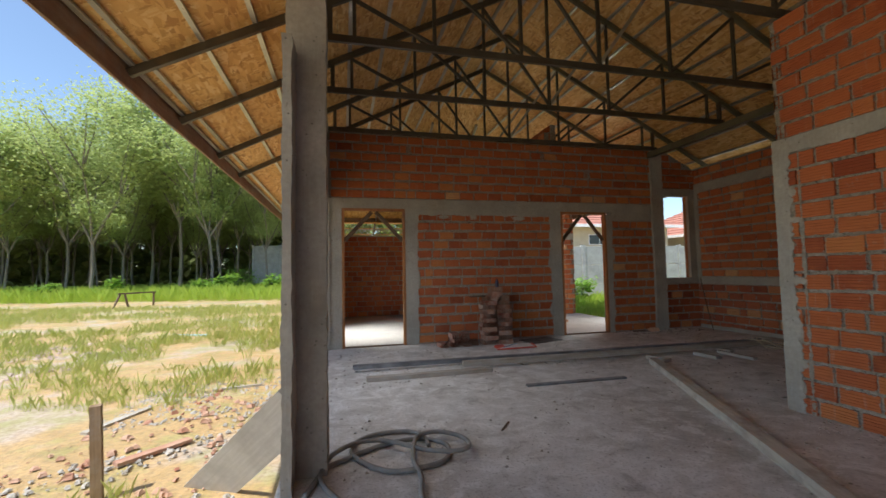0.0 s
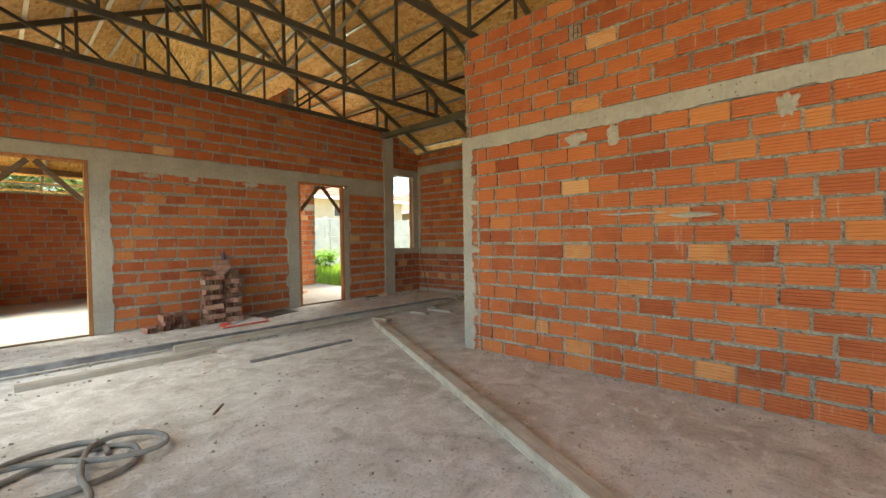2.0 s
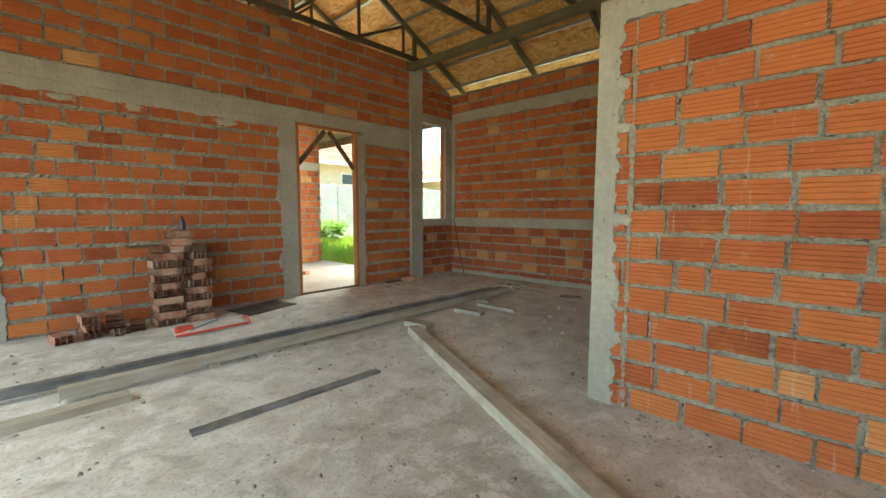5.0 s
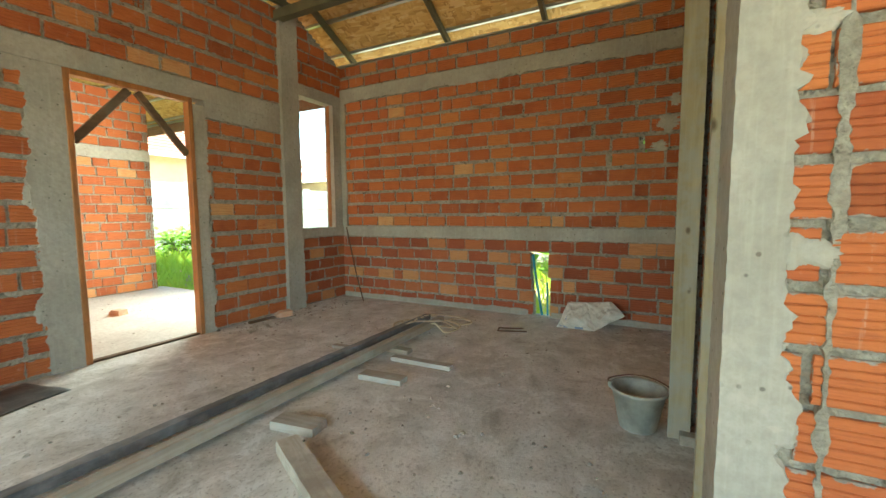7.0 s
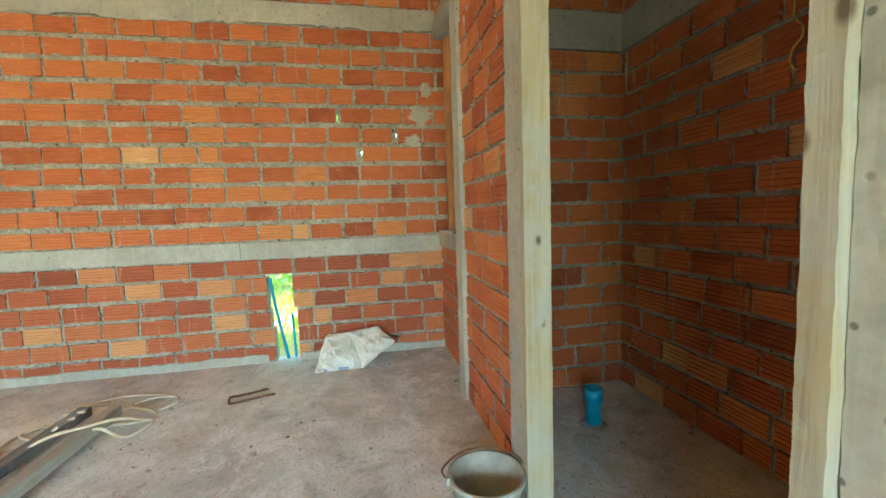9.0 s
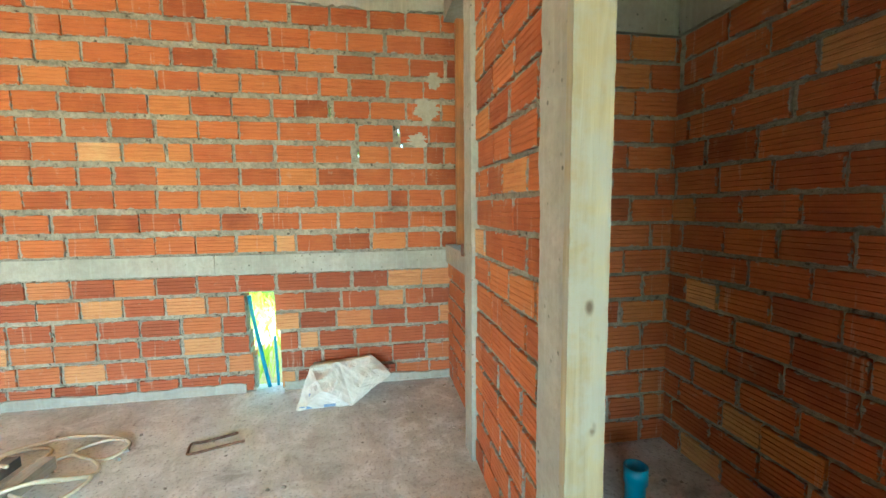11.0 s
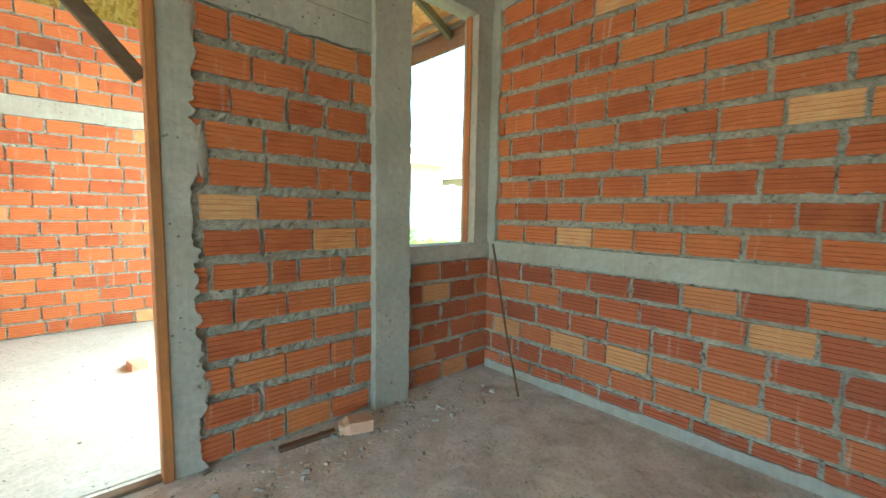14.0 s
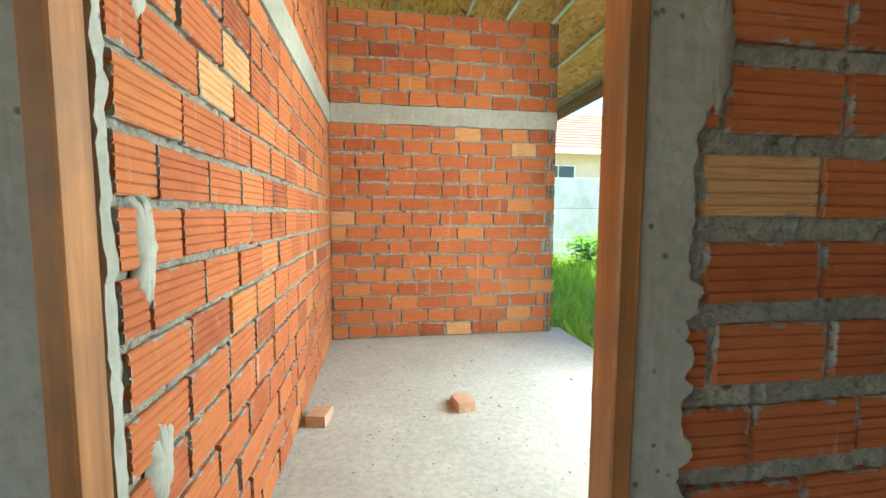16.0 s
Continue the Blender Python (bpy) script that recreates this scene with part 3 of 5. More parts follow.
# ---- back room beyond the first doorway ----
brick_panel("wall_back_north", "y", 12.4, 12.52, -0.16, 3.83, 0.0, 2.10, seed=70, cell=0.06)
brick_panel("wall_back_east", "x", 3.70, 3.82, 7.97, 12.4, 0.0, 3.6, seed=71, cell=0.08)
brick_panel("wall_back_west", "x", -0.16, -0.04, 7.98, 12.4, 0.0, 3.2, holes=[(8.2, 10.4, -0.01, 2.2)], seed=72, cell=0.08)

# ---- west side, open to the yard, and the unseen end behind, closed by an added wall ----
wf = new("wall_west_frame")
tagged(wf, "concrete columns and lintel on the open yard side", "concrete frame", kind="structure")
cast("slim_post", (-0.115, 3.64, -0.35), (-0.068, 3.855, 2.44), wf, 0.006, 0, 80)
cast("column", (-0.12, 3.86, -0.35), (0.10, 4.055, 3.36), wf, 0.006, 0, 81)
cast("post", (-0.14, 6.95, 0), (-0.05, 7.05, 2.25), wf, 0.005, 0, 82)
cast("lintel", (-0.15, 4.06, 2.25), (-0.03, 7.80, 2.40), wf, seed=83)
cast("column", (-0.16, -0.3, -0.35), (0.04, -0.1, 3.36), wf, seed=84)
brick_panel("wall_west_upper", "x", -0.15, -0.03, 4.06, 7.80, 2.40, 3.33, seed=85, cell=0.05)
# unseen wall added to keep southern daylight off the north wall
brick_panel("wall_south_end", "y", -2.4, -2.28, -0.16, 6.94, 0.0, 3.3, seed=86, cell=0.08)
brick_panel("wall_far_east", "x", 6.82, 6.94, -2.28, 2.83, 0.0, 3.0, seed=87, cell=0.08)


# ---- roof ----
RIDGE_X = (ROOF_E - 3.54) / (2 * ROOF_K)
RIDGE_Z = 3.54 + ROOF_K * RIDGE_X
EAVE_W, EAVE_E = -1.52, 7.36
Y0R, Y1R = -3.2, 14.8
HIP_Y = Y1R - (RIDGE_X - EAVE_W)


def roof_deck(name, xa, xb, label):
    za, zb = under_roof(xa) + 0.16, under_roof(xb) + 0.16
    bm = bmesh.new()
    ny = 28
    for i in range(ny):
        ya, yb = Y0R + (Y1R - Y0R) * i / ny + 0.003, Y0R + (Y1R - Y0R) * (i + 1) / ny
        nx = 8
        for j in range(nx):
            p, q = j / nx, (j + 1) / nx
            x1, x2 = xa + (xb - xa) * p, xa + (xb - xa) * q - math.copysign(0.003, xb - xa)
            z1, z2 = za + (zb - za) * p, za + (zb - za) * q
            if (ya + yb) / 2 > HIP_Y + abs((x1 + x2) / 2 - RIDGE_X) + 0.15:
                continue
            vs = [bm.verts.new(c) for c in ((x1, ya, z1), (x2, ya, z2), (x2, yb, z2), (x1, yb, z1), (x1, ya, z1 + .018), (x2, ya, z2 + .018), (x2, yb, z2 + .018), (x1, yb, z1 + .018))]
            for f in ((0, 1, 2, 3), (7, 6, 5, 4), (0, 4, 5, 1), (1, 5, 6, 2), (2, 6, 7, 3), (3, 7, 4, 0)):
                bm.faces.new([vs[k] for k in f])
    bmesh.ops.recalc_face_normals(bm, faces=bm.faces)
    return tagged(part(name, bm, OSB), label, "ceiling", kind="structure")


roof_deck("ceiling_west", RIDGE_X, EAVE_W, "underside of orange strand board roof decking")
roof_deck("ceiling_east", RIDGE_X, EAVE_E, "underside of orange strand board roof decking")
tile = mat_plain("roof_covering", (0.25, 0.10, 0.07), (0.36, 0.16, 0.11), 2.0, 0.8)
for nm, xb in (("roof_west", EAVE_W - 0.05), ("roof_east", EAVE_E + 0.05)):
    xa = RIDGE_X
    bm = bmesh.new()
    za, zb = under_roof(xa) + 0.20, under_roof(xb) + 0.20
    vs = [bm.verts.new(c) for c in ((xa, Y0R, za), (xb, Y0R, zb), (xb, Y1R, zb), (xa, HIP_Y, za))]
    g = bm.faces.new(vs)
    r = bmesh.ops.extrude_face_region(bm, geom=[g])
    for v in r["geom"]:
        if isinstance(v, bmesh.types.BMVert):
            v.co.z += 0.04
    bmesh.ops.recalc_face_normals(bm, faces=bm.faces)
    tagged(part(nm, bm, tile), "roof covering above the decking", "roof", kind="structure")


def hip_deck(name, dz, mat, label, category):
    z0, z1 = RIDGE_Z + dz, under_roof(EAVE_W) + dz
    bm = bmesh.new()
    a = [bm.verts.new(c) for c in ((RIDGE_X, HIP_Y, z0), (EAVE_W, Y1R, z1), (EAVE_E, Y1R, z1))]
    g = bm.faces.new(a)
    r = bmesh.ops.extrude_face_region(bm, geom=[g])
    for v in r["geom"]:
        if isinstance(v, bmesh.types.BMVert):
            v.co.z += 0.018
    bmesh.ops.recalc_face_normals(bm, faces=bm.faces)
    return tagged(part(name, bm, mat), label, category, kind="structure")


hip_deck("ceiling_north", 0.155, OSB, "underside of orange strand board on the hipped end", "ceiling")
hip_deck("roof_north", 0.21, tile, "roof covering above the hipped end", "roof")
for i in range(8):
    xj = -1.0 + i * 1.12
    yj = HIP_Y + abs(xj - RIDGE_X) + 0.1
    zj = RIDGE_Z + 0.075 - ROOF_K * (yj - HIP_Y)
    jr = part("hip_rafter", bar((xj, yj, zj), (xj, Y1R - 0.02, RIDGE_Z + 0.075 - ROOF_K * (Y1R - 0.02 - HIP_Y)), 0.045, 0.075), GALV)
    tagged(jr, "galvanised steel jack rafter of the hipped end", "rafter", "hip rafters")
tagged(part("fascia_north", box((EAVE_W, Y1R, under_roof(EAVE_W) - 0.02), (EAVE_E, Y1R + 0.028, under_roof(EAVE_W) + 0.2), 0.003), FASCIA), "brown painted fascia board along the eave", "fascia", kind="structure")


def purlins():
    for side, x_end in ((-1, EAVE_W), (1, EAVE_E)):
        xs = []
        x = RIDGE_X + side * 0.12
        while (x - x_end) * side < -0.05:
            xs.append(x)
            x += side * 0.42
        xs.append(x_end - side * 0.03)
        for x in xs:
            z = under_roof(x) + 0.135
            p = new("purlin")
            p.location = (x, Y0R, z)
            me_bm = bmesh.new()
            ln = HIP_Y + abs(x - RIDGE_X) - Y0R
            box((-0.022, 0, -0.02), (0.022, ln, 0.0), 0.0, me_bm)
            box((-0.007, 0, -0.002), (0.007, ln, 0.02), 0.0, me_bm)
            o = part("purlin_rail", me_bm, GALV, p)
            tagged(p, "thin galvanised steel roof purlin under the boards", "purlin", "roof purlins")


purlins()
TRUSS_Y = (7.70, 6.32, 5.20, 4.03, 2.85, 1.65, 0.45, -0.75, 8.9)
CH_Z = 3.30


def truss(y):
    t = thing("roof_truss", (0, y, 0))
    xl, xr = -0.10, 5.85
    rise = 0.075
    part("bottom_chord", bar((xl, 0, CH_Z + 0.03), (xr, 0, CH_Z + 0.03), 0.04, 0.07), STEEL, t)
    for xe in (EAVE_W, EAVE_E):
        part("top_chord", bar((RIDGE_X, 0, RIDGE_Z + rise), (xe, 0, under_roof(xe) + rise), 0.045, 0.075), STEEL if xe < 0 else OLIVE, t)
    top_at = lambda x: under_roof(x) + 0.05
    part("king_post", bar((RIDGE_X, 0, CH_Z + 0.06), (RIDGE_X, 0, RIDGE_Z + 0.03), 0.036, 0.04), STEEL, t)
    half = (xr - xl) / 2
    for sd in (-1, 1):
        ends = [RIDGE_X + sd * half * f for f in (0.31, 0.62, 0.88)]
        prev = RIDGE_X
        for i, x in enumerate(ends):
            part("web_post", bar((x, 0, CH_Z + 0.06), (x, 0, top_at(x)), 0.034, 0.038), STEEL, t)
            part("web_diagonal", bar((prev, 0.006, CH_Z + 0.07), (x, 0.006, top_at(x) - 0.02), 0.03, 0.036), STEEL if sd < 0 or i else GALV, t)
            prev = x
        part("web_post", bar((RIDGE_X + sd * half * 0.955, 0, CH_Z + 0.06), (RIDGE_X + sd * half * 0.955, 0, top_at(RIDGE_X + sd * half * 0.955)), 0.05, 0.05), STEEL, t)
    return tagged(t, "dark painted steel roof truss spanning the room", "roof truss", "roof trusses")


for y in TRUSS_Y:
    truss(y)
for nm, x in (("wall_plate_east", 5.80), ("wall_plate_west", -0.05)):
    tagged(part(nm, bar((x, -2.4, 3.245), (x, 11.0, 3.245), 0.10, 0.10), OLIVE), "heavy olive steel beam carrying the trusses", "beam", kind="structure")
tagged(part("eave_trim_east", box((6.80, 3.66, 3.012), (6.83, 7.9, 3.03)), GALV), "white metal edge strip on the brick wall top", "trim", kind="structure")
for nm, x in (("fascia_west", EAVE_W - 0.03), ("fascia_east", EAVE_E + 0.03)):
    tagged(part(nm, box((x - 0.014, Y0R, under_roof(x) - 0.02), (x + 0.014, Y1R, under_roof(x) + 0.2), 0.003), FASCIA), "brown painted fascia board along the eave", "fascia", kind="structure")


# ---- doors ----
def door_frame(name, x0, x1, label):
    d = new(name)
    tagged(d, label, "door frame", kind="structure")
    z1, w = 2.15, 0.041
    part("jamb", box((x0, 7.825, 0), (x0 + w, 7.90, z1), 0.004), FRAME, d)
    part("jamb", box((x1 - w, 7.825, 0), (x1, 7.90, z1), 0.004), FRAME, d)
    part("head", box((x0 + w, 7.825, z1 - w), (x1 - w, 7.90, z1), 0.004), FRAME, d)
    xm = (x0 + x1) / 2
    for sd, xe in ((-1, x0 + w), (1, x1 - w)):
        part("brace", bar((xm + sd * 0.03, 7.87, z1 - w - 0.01), (xe - sd * 0.005, 7.87, z1 - 0.5), 0.03, 0.06), BRACE, d, "dark diagonal timber brace")
    part("threshold_strip", box((x0 + w, 7.85, 0.0), (x1 - w, 7.90, 0.018), 0.003), BRACE, d, "dirty wooden batten on the slab")
    return d


door_frame("door_1", 0.18, 1.16, "open red hardwood door frame with two braces, no door leaf")
door_frame("door_2", 3.904, 4.81, "open red hardwood door frame with two braces, no door leaf")


# ---- loose things indoors ----
def smooth_path(pts, n=10):
    pts = [Vector(p) for p in pts]
    out = []
    for i in range(len(pts) - 1):
        p0, p1, p2, p3 = pts[max(i - 1, 0)], pts[i], pts[i + 1], pts[min(i + 2, len(pts) - 1)]
        for k in range(n):
            t = k / n
            out.append(0.5 * ((2 * p1) + (p2 - p0) * t + (2 * p0 - 5 * p1 + 4 * p2 - p3) * t * t + (3 * p1 - p0 - 3 * p2 + p3) * t ** 3))
    return out + [pts[-1]]


def tube(pts, r, sides=8, n=10):
    path = smooth_path(pts, n)
    bm = bmesh.new()
    rings = []
    for i, p in enumerate(path):
        d = (path[min(i + 1, len(path) - 1)] - path[max(i - 1, 0)]).normalized()
        u = Vector((0, 0, 1)) if abs(d.z) < 0.9 else Vector((1, 0, 0))
        a = d.cross(u).normalized()
        b = d.cross(a)
        rings.append([bm.verts.new(p + (a * math.cos(q) + b * math.sin(q)) * r) for q in (2 * math.pi * k / sides for k in range(sides))])
    for ra, rb in zip(rings, rings[1:]):
        for k in range(sides):
            bm.faces.new((ra[k], ra[(k + 1) % sides], rb[(k + 1) % sides], rb[k]))
    bm.faces.new(rings[0])
    bm.faces.new(rings[-1][::-1])
    bmesh.ops.recalc_face_normals(bm, faces=bm.faces)
    for f in bm.faces:
        f.smooth = True
    return bm


def worn_bar(length, w, h, seed, step=0.05):
    """A sawn timber along x from 0, lying on z=0, with slightly uneven edges."""
    bm = rough_box((0, -w / 2, 0), (length, w / 2, h), step, 0.0035, 0.0, seed)
    return bm


def timber(name, a, b, w, h, mat, label, category="timber", z=0.0, seed=1, group=""):
    a, b = Vector((*a, z)), Vector((*b, z))
    d = b - a
    ob = part(name, worn_bar(d.length, w, h, seed, max(0.02, min(0.06, w / 2))), mat)
    ob.matrix_basis = pose(*a, 0, 0, math.degrees(math.atan2(d.y, d.x)))
    return tagged(ob, label, category, group)


timber("spacer_block", (2.32, 6.00), (2.36, 6.36), 0.07, 0.03, TIMBER, "small cement-stained wooden spacer under the long timbers", seed=2)
timber("spacer_block", (5.2, 5.82), (5.2, 6.22), 0.08, 0.03, TIMBER, "small cement-stained wooden spacer under the long timbers", seed=3)
timber("long_timber", (0.30, 6.30), (6.10, 6.165), 0.062, 0.05, DARKTIM, "long dark wet timber lying across the concrete floor", z=0.031, seed=4, group="long timbers")
timber("long_timber", (1.55, 6.050), (6.05, 5.985), 0.062, 0.06, TIMBER, "long cement-grey timber lying beside a dark one", z=0.031, seed=5, group="long timbers")
timber("short_timber", (0.43, 5.84), (1.83, 5.85), 0.085, 0.045, TIMBER, "shorter pale cement-stained timber on the floor", seed=6)
timber("plank", (3.80, 5.62), (1.80, 1.48), 0.10, 0.065, mat_wood("pale_worn_plank", (0.36, 0.31, 0.24), (0.60, 0.56, 0.49), 0, 0.85, (0.26, 0.22, 0.18), 0.75), "long pale worn plank lying diagonally on the floor", seed=7)
timber("wood_block", (3.95, 5.86), (3.99, 5.60), 0.115, 0.045, TIMBER, "short sawn timber offcut with cement stains", seed=8, group="timber offcuts")
timber("wood_block", (4.665, 5.865), (4.69, 5.545), 0.10, 0.035, TIMBER, "short sawn timber offcut with cement stains", seed=9, group="timber offcuts")
timber("batten", (5.035, 5.865), (5.045, 5.375), 0.065, 0.03, TIMBER, "thin pale batten lying on the floor", seed=10, group="timber offcuts")
timber("batten", (5.06, 6.48), (5.09, 6.265), 0.06, 0.02, TIMBER, "thin pale batten lying on the floor", seed=11, group="timber offcuts")
timber("steel_strip", (1.945, 5.17), (3.04, 5.14), 0.055, 0.018, DARKTIM, "narrow dark muddy strip on the concrete floor", "strip", seed=12)
timber("floor_chip", (1.29, 4.19), (1.40, 4.33), 0.012, 0.008, BRACE, "small dark splinter of wood on the floor", "splinter", seed=13)

timber("wood_splinter", (5.22, 7.755), (5.50, 7.735), 0.035, 0.022, BRACE, "dark split piece of wood at the wall foot", "splinter", seed=14)
HOSE = mat_plain("dusty_rubber_hose", (0.17, 0.165, 0.155), (0.31, 0.30, 0.28), 8.0, 0.7)
hose_low = [(-0.00, 3.64, 0.016), (0.05, 3.80, 0.016), (0.10, 3.93, 0.016), (0.20, 4.00, 0.016), (0.31, 4.08, 0.016), (0.46, 4.16, 0.016), (0.62, 4.19, 0.016), (0.74, 4.16, 0.016), (0.83, 4.08, 0.016), (0.84, 3.96, 0.016), (0.78, 3.83, 0.016), (0.65, 3.78, 0.016), (0.48, 3.77, 0.016), (0.35, 3.87, 0.016), (0.26, 4.02, 0.016), (0.24, 4.12, 0.016), (0.28, 4.25, 0.016), (0.40, 4.34, 0.016), (0.58, 4.35, 0.016), (0.69, 4.29, 0.016), (0.73, 4.18, 0.016), (0.73, 4.06, 0.016)]
hose_top = [(0.18, 3.52, 0.018), (0.09, 3.70, 0.020), (0.07, 3.84, 0.030), (0.13, 4.03, 0.045), (0.27, 4.16, 0.045), (0.42, 4.16, 0.045), (0.55, 4.07, 0.045), (0.68, 3.94, 0.045), (0.85, 3.87, 0.045), (0.95, 3.90, 0.045), (0.97, 4.00, 0.045), (0.92, 4.12, 0.045), (0.80, 4.20, 0.045), (0.68, 4.16, 0.045), (0.62, 4.00, 0.045), (0.59, 3.80, 0.045), (0.60, 3.63, 0.040), (0.58, 3.41, 0.018), (0.73, 3.16, 0.016), (0.72, 2.73, 0.016), (0.48, 2.32, 0.016), (0.06, 2.22, 0.016)]
tagged(part("water_hose", tube(hose_low, 0.015), HOSE), "thick grey rubber hose coiled loosely on the floor", "hose", "hoses on the floor")
tagged(part("water_hose", tube(hose_top, 0.015), HOSE), "grey rubber hose looped over another on the floor", "hose", "hoses on the floor")
ROPE = mat_plain("cream_rope", (0.48, 0.40, 0.28), (0.62, 0.55, 0.42), 14.0, 0.85)
rope = thing("rope", (6.0, 6.05, 0.0))
part("loop", tube([(-0.10, 0.05, .105), (0.06, 0.25, .012), (0.00, 0.34, .012), (-0.14, 0.36, .012), (-0.28, 0.28, .012), (-0.32, 0.22, .012), (-0.31, 0.05, .105), (-0.22, -0.08, .105), (-0.17, -0.20, .105), (-0.01, -0.27, .012), (0.07, -0.26, .012), (0.17, -0.13, .012), (0.18, -0.04, .012), (0.08, 0.02, .012)], 0.0085, 6, 8), ROPE, rope)
part("loop", tube([(-0.19, 0.07, .105), (-0.11, 0.21, .012), (-0.07, 0.31, .012), (-0.02, 0.35, .012), (0.04, 0.30, .012)], 0.0085, 6, 8), ROPE, rope)
part("loop", tube([(-0.03, 0.04, .105), (0.19, 0.28, .012), (0.26, 0.25, .012), (0.29, 0.17, .012), (0.25, 0.06, .012), (0.01, 0.02, .012), (-0.03, -0.14, .012), (-0.02, -0.25, .012), (-0.05, -0.29, .012), (-0.19, -0.23, .012), (-0.27, -0.17, .105), (-0.07, 0.02, .012)], 0.0085, 6, 8), ROPE, rope)
part("loop", tube([(0.24, 0.30, .012), (0.31, 0.23, .012), (0.38, 0.08, .012), (0.37, -0.08, .012), (0.32, -0.22, .012), (0.24, -0.31, .012), (0.13, -0.28, .012), (0.13, -0.19, .012), (0.22, -0.06, .012), (0.31, -0.16, .012), (0.29, -0.26, .012)], 0.0085, 6, 8), ROPE, rope)
tagged(rope, "tangled cream rope lying in loops over the timber ends", "rope")
RUST = mat_plain("rusty_rebar", (0.10, 0.055, 0.035), (0.19, 0.11, 0.07), 20.0, 0.8, 0.3)
tagged(part("bent_rebar", tube([(6.26, 5.21, .008), (6.2, 5.36, .008), (6.19, 5.42, .008), (6.12, 5.41, .008), (6.09, 5.39, .008), (6.13, 5.27, .008), (6.17, 5.15, .008)], 0.007, 6, 6), RUST), "bent rusty steel bar lying on the floor", "rebar")
tagged(part("leaning_rod", tube([(6.565, 7.365, .008), (6.65, 7.55, .38), (6.775, 7.79, .93)], 0.008, 6, 6), RUST), "thin rusty rod leaning into the room corner", "rod")


# ---- hollow bricks stacked by the wall ----
def hollow_brick():
    bm = bmesh.new()
    L, W, H = 0.215, 0.112, 0.066
    nx, nz = 3, 2
    for sgn in (-1, 1):
        vs = [[bm.verts.new((-W / 2 + W * i / nx, sgn * L / 2, H * j / nz)) for j in range(nz + 1)] for i in range(nx + 1)]
        fs = []
        for i in range(nx):
            for j in range(nz):
                q = (vs[i][j], vs[i + 1][j], vs[i + 1][j + 1], vs[i][j + 1])
                fs.append(bm.faces.new(q if sgn < 0 else q[::-1]))
        bmesh.ops.inset_individual(bm, faces=fs, thickness=0.0075)
        r = bmesh.ops.extrude_discrete_faces(bm, faces=fs)
        for f in r["faces"]:
            for v in f.verts:
                v.co.y -= sgn * 0.05
    def rect(*c):
        bm.faces.new([bm.verts.new(p) for p in c])
    a, b, h = W / 2, L / 2, H
    for s in (-1, 1):
        for k in range(3):
            z0, z1 = h * k / 3 + 0.002, h * (k + 1) / 3 - 0.002
            rect((s * a, -b, z0), (s * a, b, z0), (s * a, b, z1), (s * a, -b, z1))
            if k < 2:
                rect((s * a, -b, z1), (s * a, b, z1), (s * (a - .003), b, z1 + .002), (s * (a - .003), -b, z1 + .002))
                rect((s * (a - .003), -b, z1 + .002), (s * (a - .003), b, z1 + .002), (s * a, b, z1 + .004), (s * a, -b, z1 + .004))
    rect((-a, -b, 0), (a, -b, 0), (a, b, 0), (-a, b, 0))
    rect((-a, -b, h), (a, -b, h), (a, b, h), (-a, b, h))
    bmesh.ops.remove_doubles(bm, verts=bm.verts, dist=0.0006)
    bmesh.ops.recalc_face_normals(bm, faces=bm.faces)
    k = Mat("dusty_spare_brick", 0.9)
    rnd = k.node("ObjectInfo").outputs["Random"]
    c = k.ramp(rnd, [(0.0, (0.30, 0.10, 0.06)), (0.5, (0.40, 0.19, 0.12)), (1.0, (0.50, 0.32, 0.24))])
    d = k.noise(k.place(), 14.0, 5.0, 0.7)
    k.color(k.mix(k.ramp(d, [(0.42, 0.0), (0.65, 0.65)]), c, (0.50, 0.43, 0.37)))
    k.bump(d, 0.4, 0.005)
    ob = part("hollow_brick", bm, k.m)
    return tagged(ob, "dusty hollow clay brick with six holes, stacked by the wall", "brick", "spare bricks by the wall")


hb0 = hollow_brick()
spots = []
rs = random.Random(5)
for col, cx in enumerate((2.415, 2.66)):
    layers = 10 if col == 0 else 9
    for ly in range(layers):
        z = ly * 0.0675
        off = rs.uniform(-0.012, 0.012)
        for k in (-1, 1):
            if (ly + col) % 2 == 0:
                spots.append((cx + k * 0.058 + off, 7.53 + rs.uniform(-0.012, 0.012), z, rs.uniform(-4, 4)))
            else:
                spots.append((cx + off, 7.53 + k * 0.058, z, 90 + rs.uniform(-4, 4)))
spots += [(2.50, 7.50, 0.675, 84), (2.47, 7.62, 0.675, 96), (2.66, 7.52, 0.6075, 8), (2.52, 7.50, 0.7425, 80), (2.66, 7.55, 0.675, 20), (2.55, 7.56, 0.81, 95)]
for cx, n in ((1.66, 1), (1.84, 3), (2.01, 3), (2.17, 1)):
    for i in range(n):
        spots.append((cx + rs.uniform(-.01, .01), 7.50 + rs.uniform(-.04, .04), i * 0.0675, rs.uniform(-14, 14)))
hb0.matrix_basis = pose(*spots[0][:3], 0, 0, spots[0][3])
for x, y, z, a in spots[1:]:
    copy_thing(hb0, pose(x, y, z, 0, 0, a))
tagged(part("short_board", bar((2.13, 7.52, 0.687), (2.36, 7.56, 0.687), 0.1, 0.02), BRACE), "dark board lying on top of the brick stack", "board").location.z += 0.055
BOTTLE = mat_plain("dark_violet_plastic", (0.03, 0.02, 0.05), (0.07, 0.05, 0.10), 5.0, 0.3)


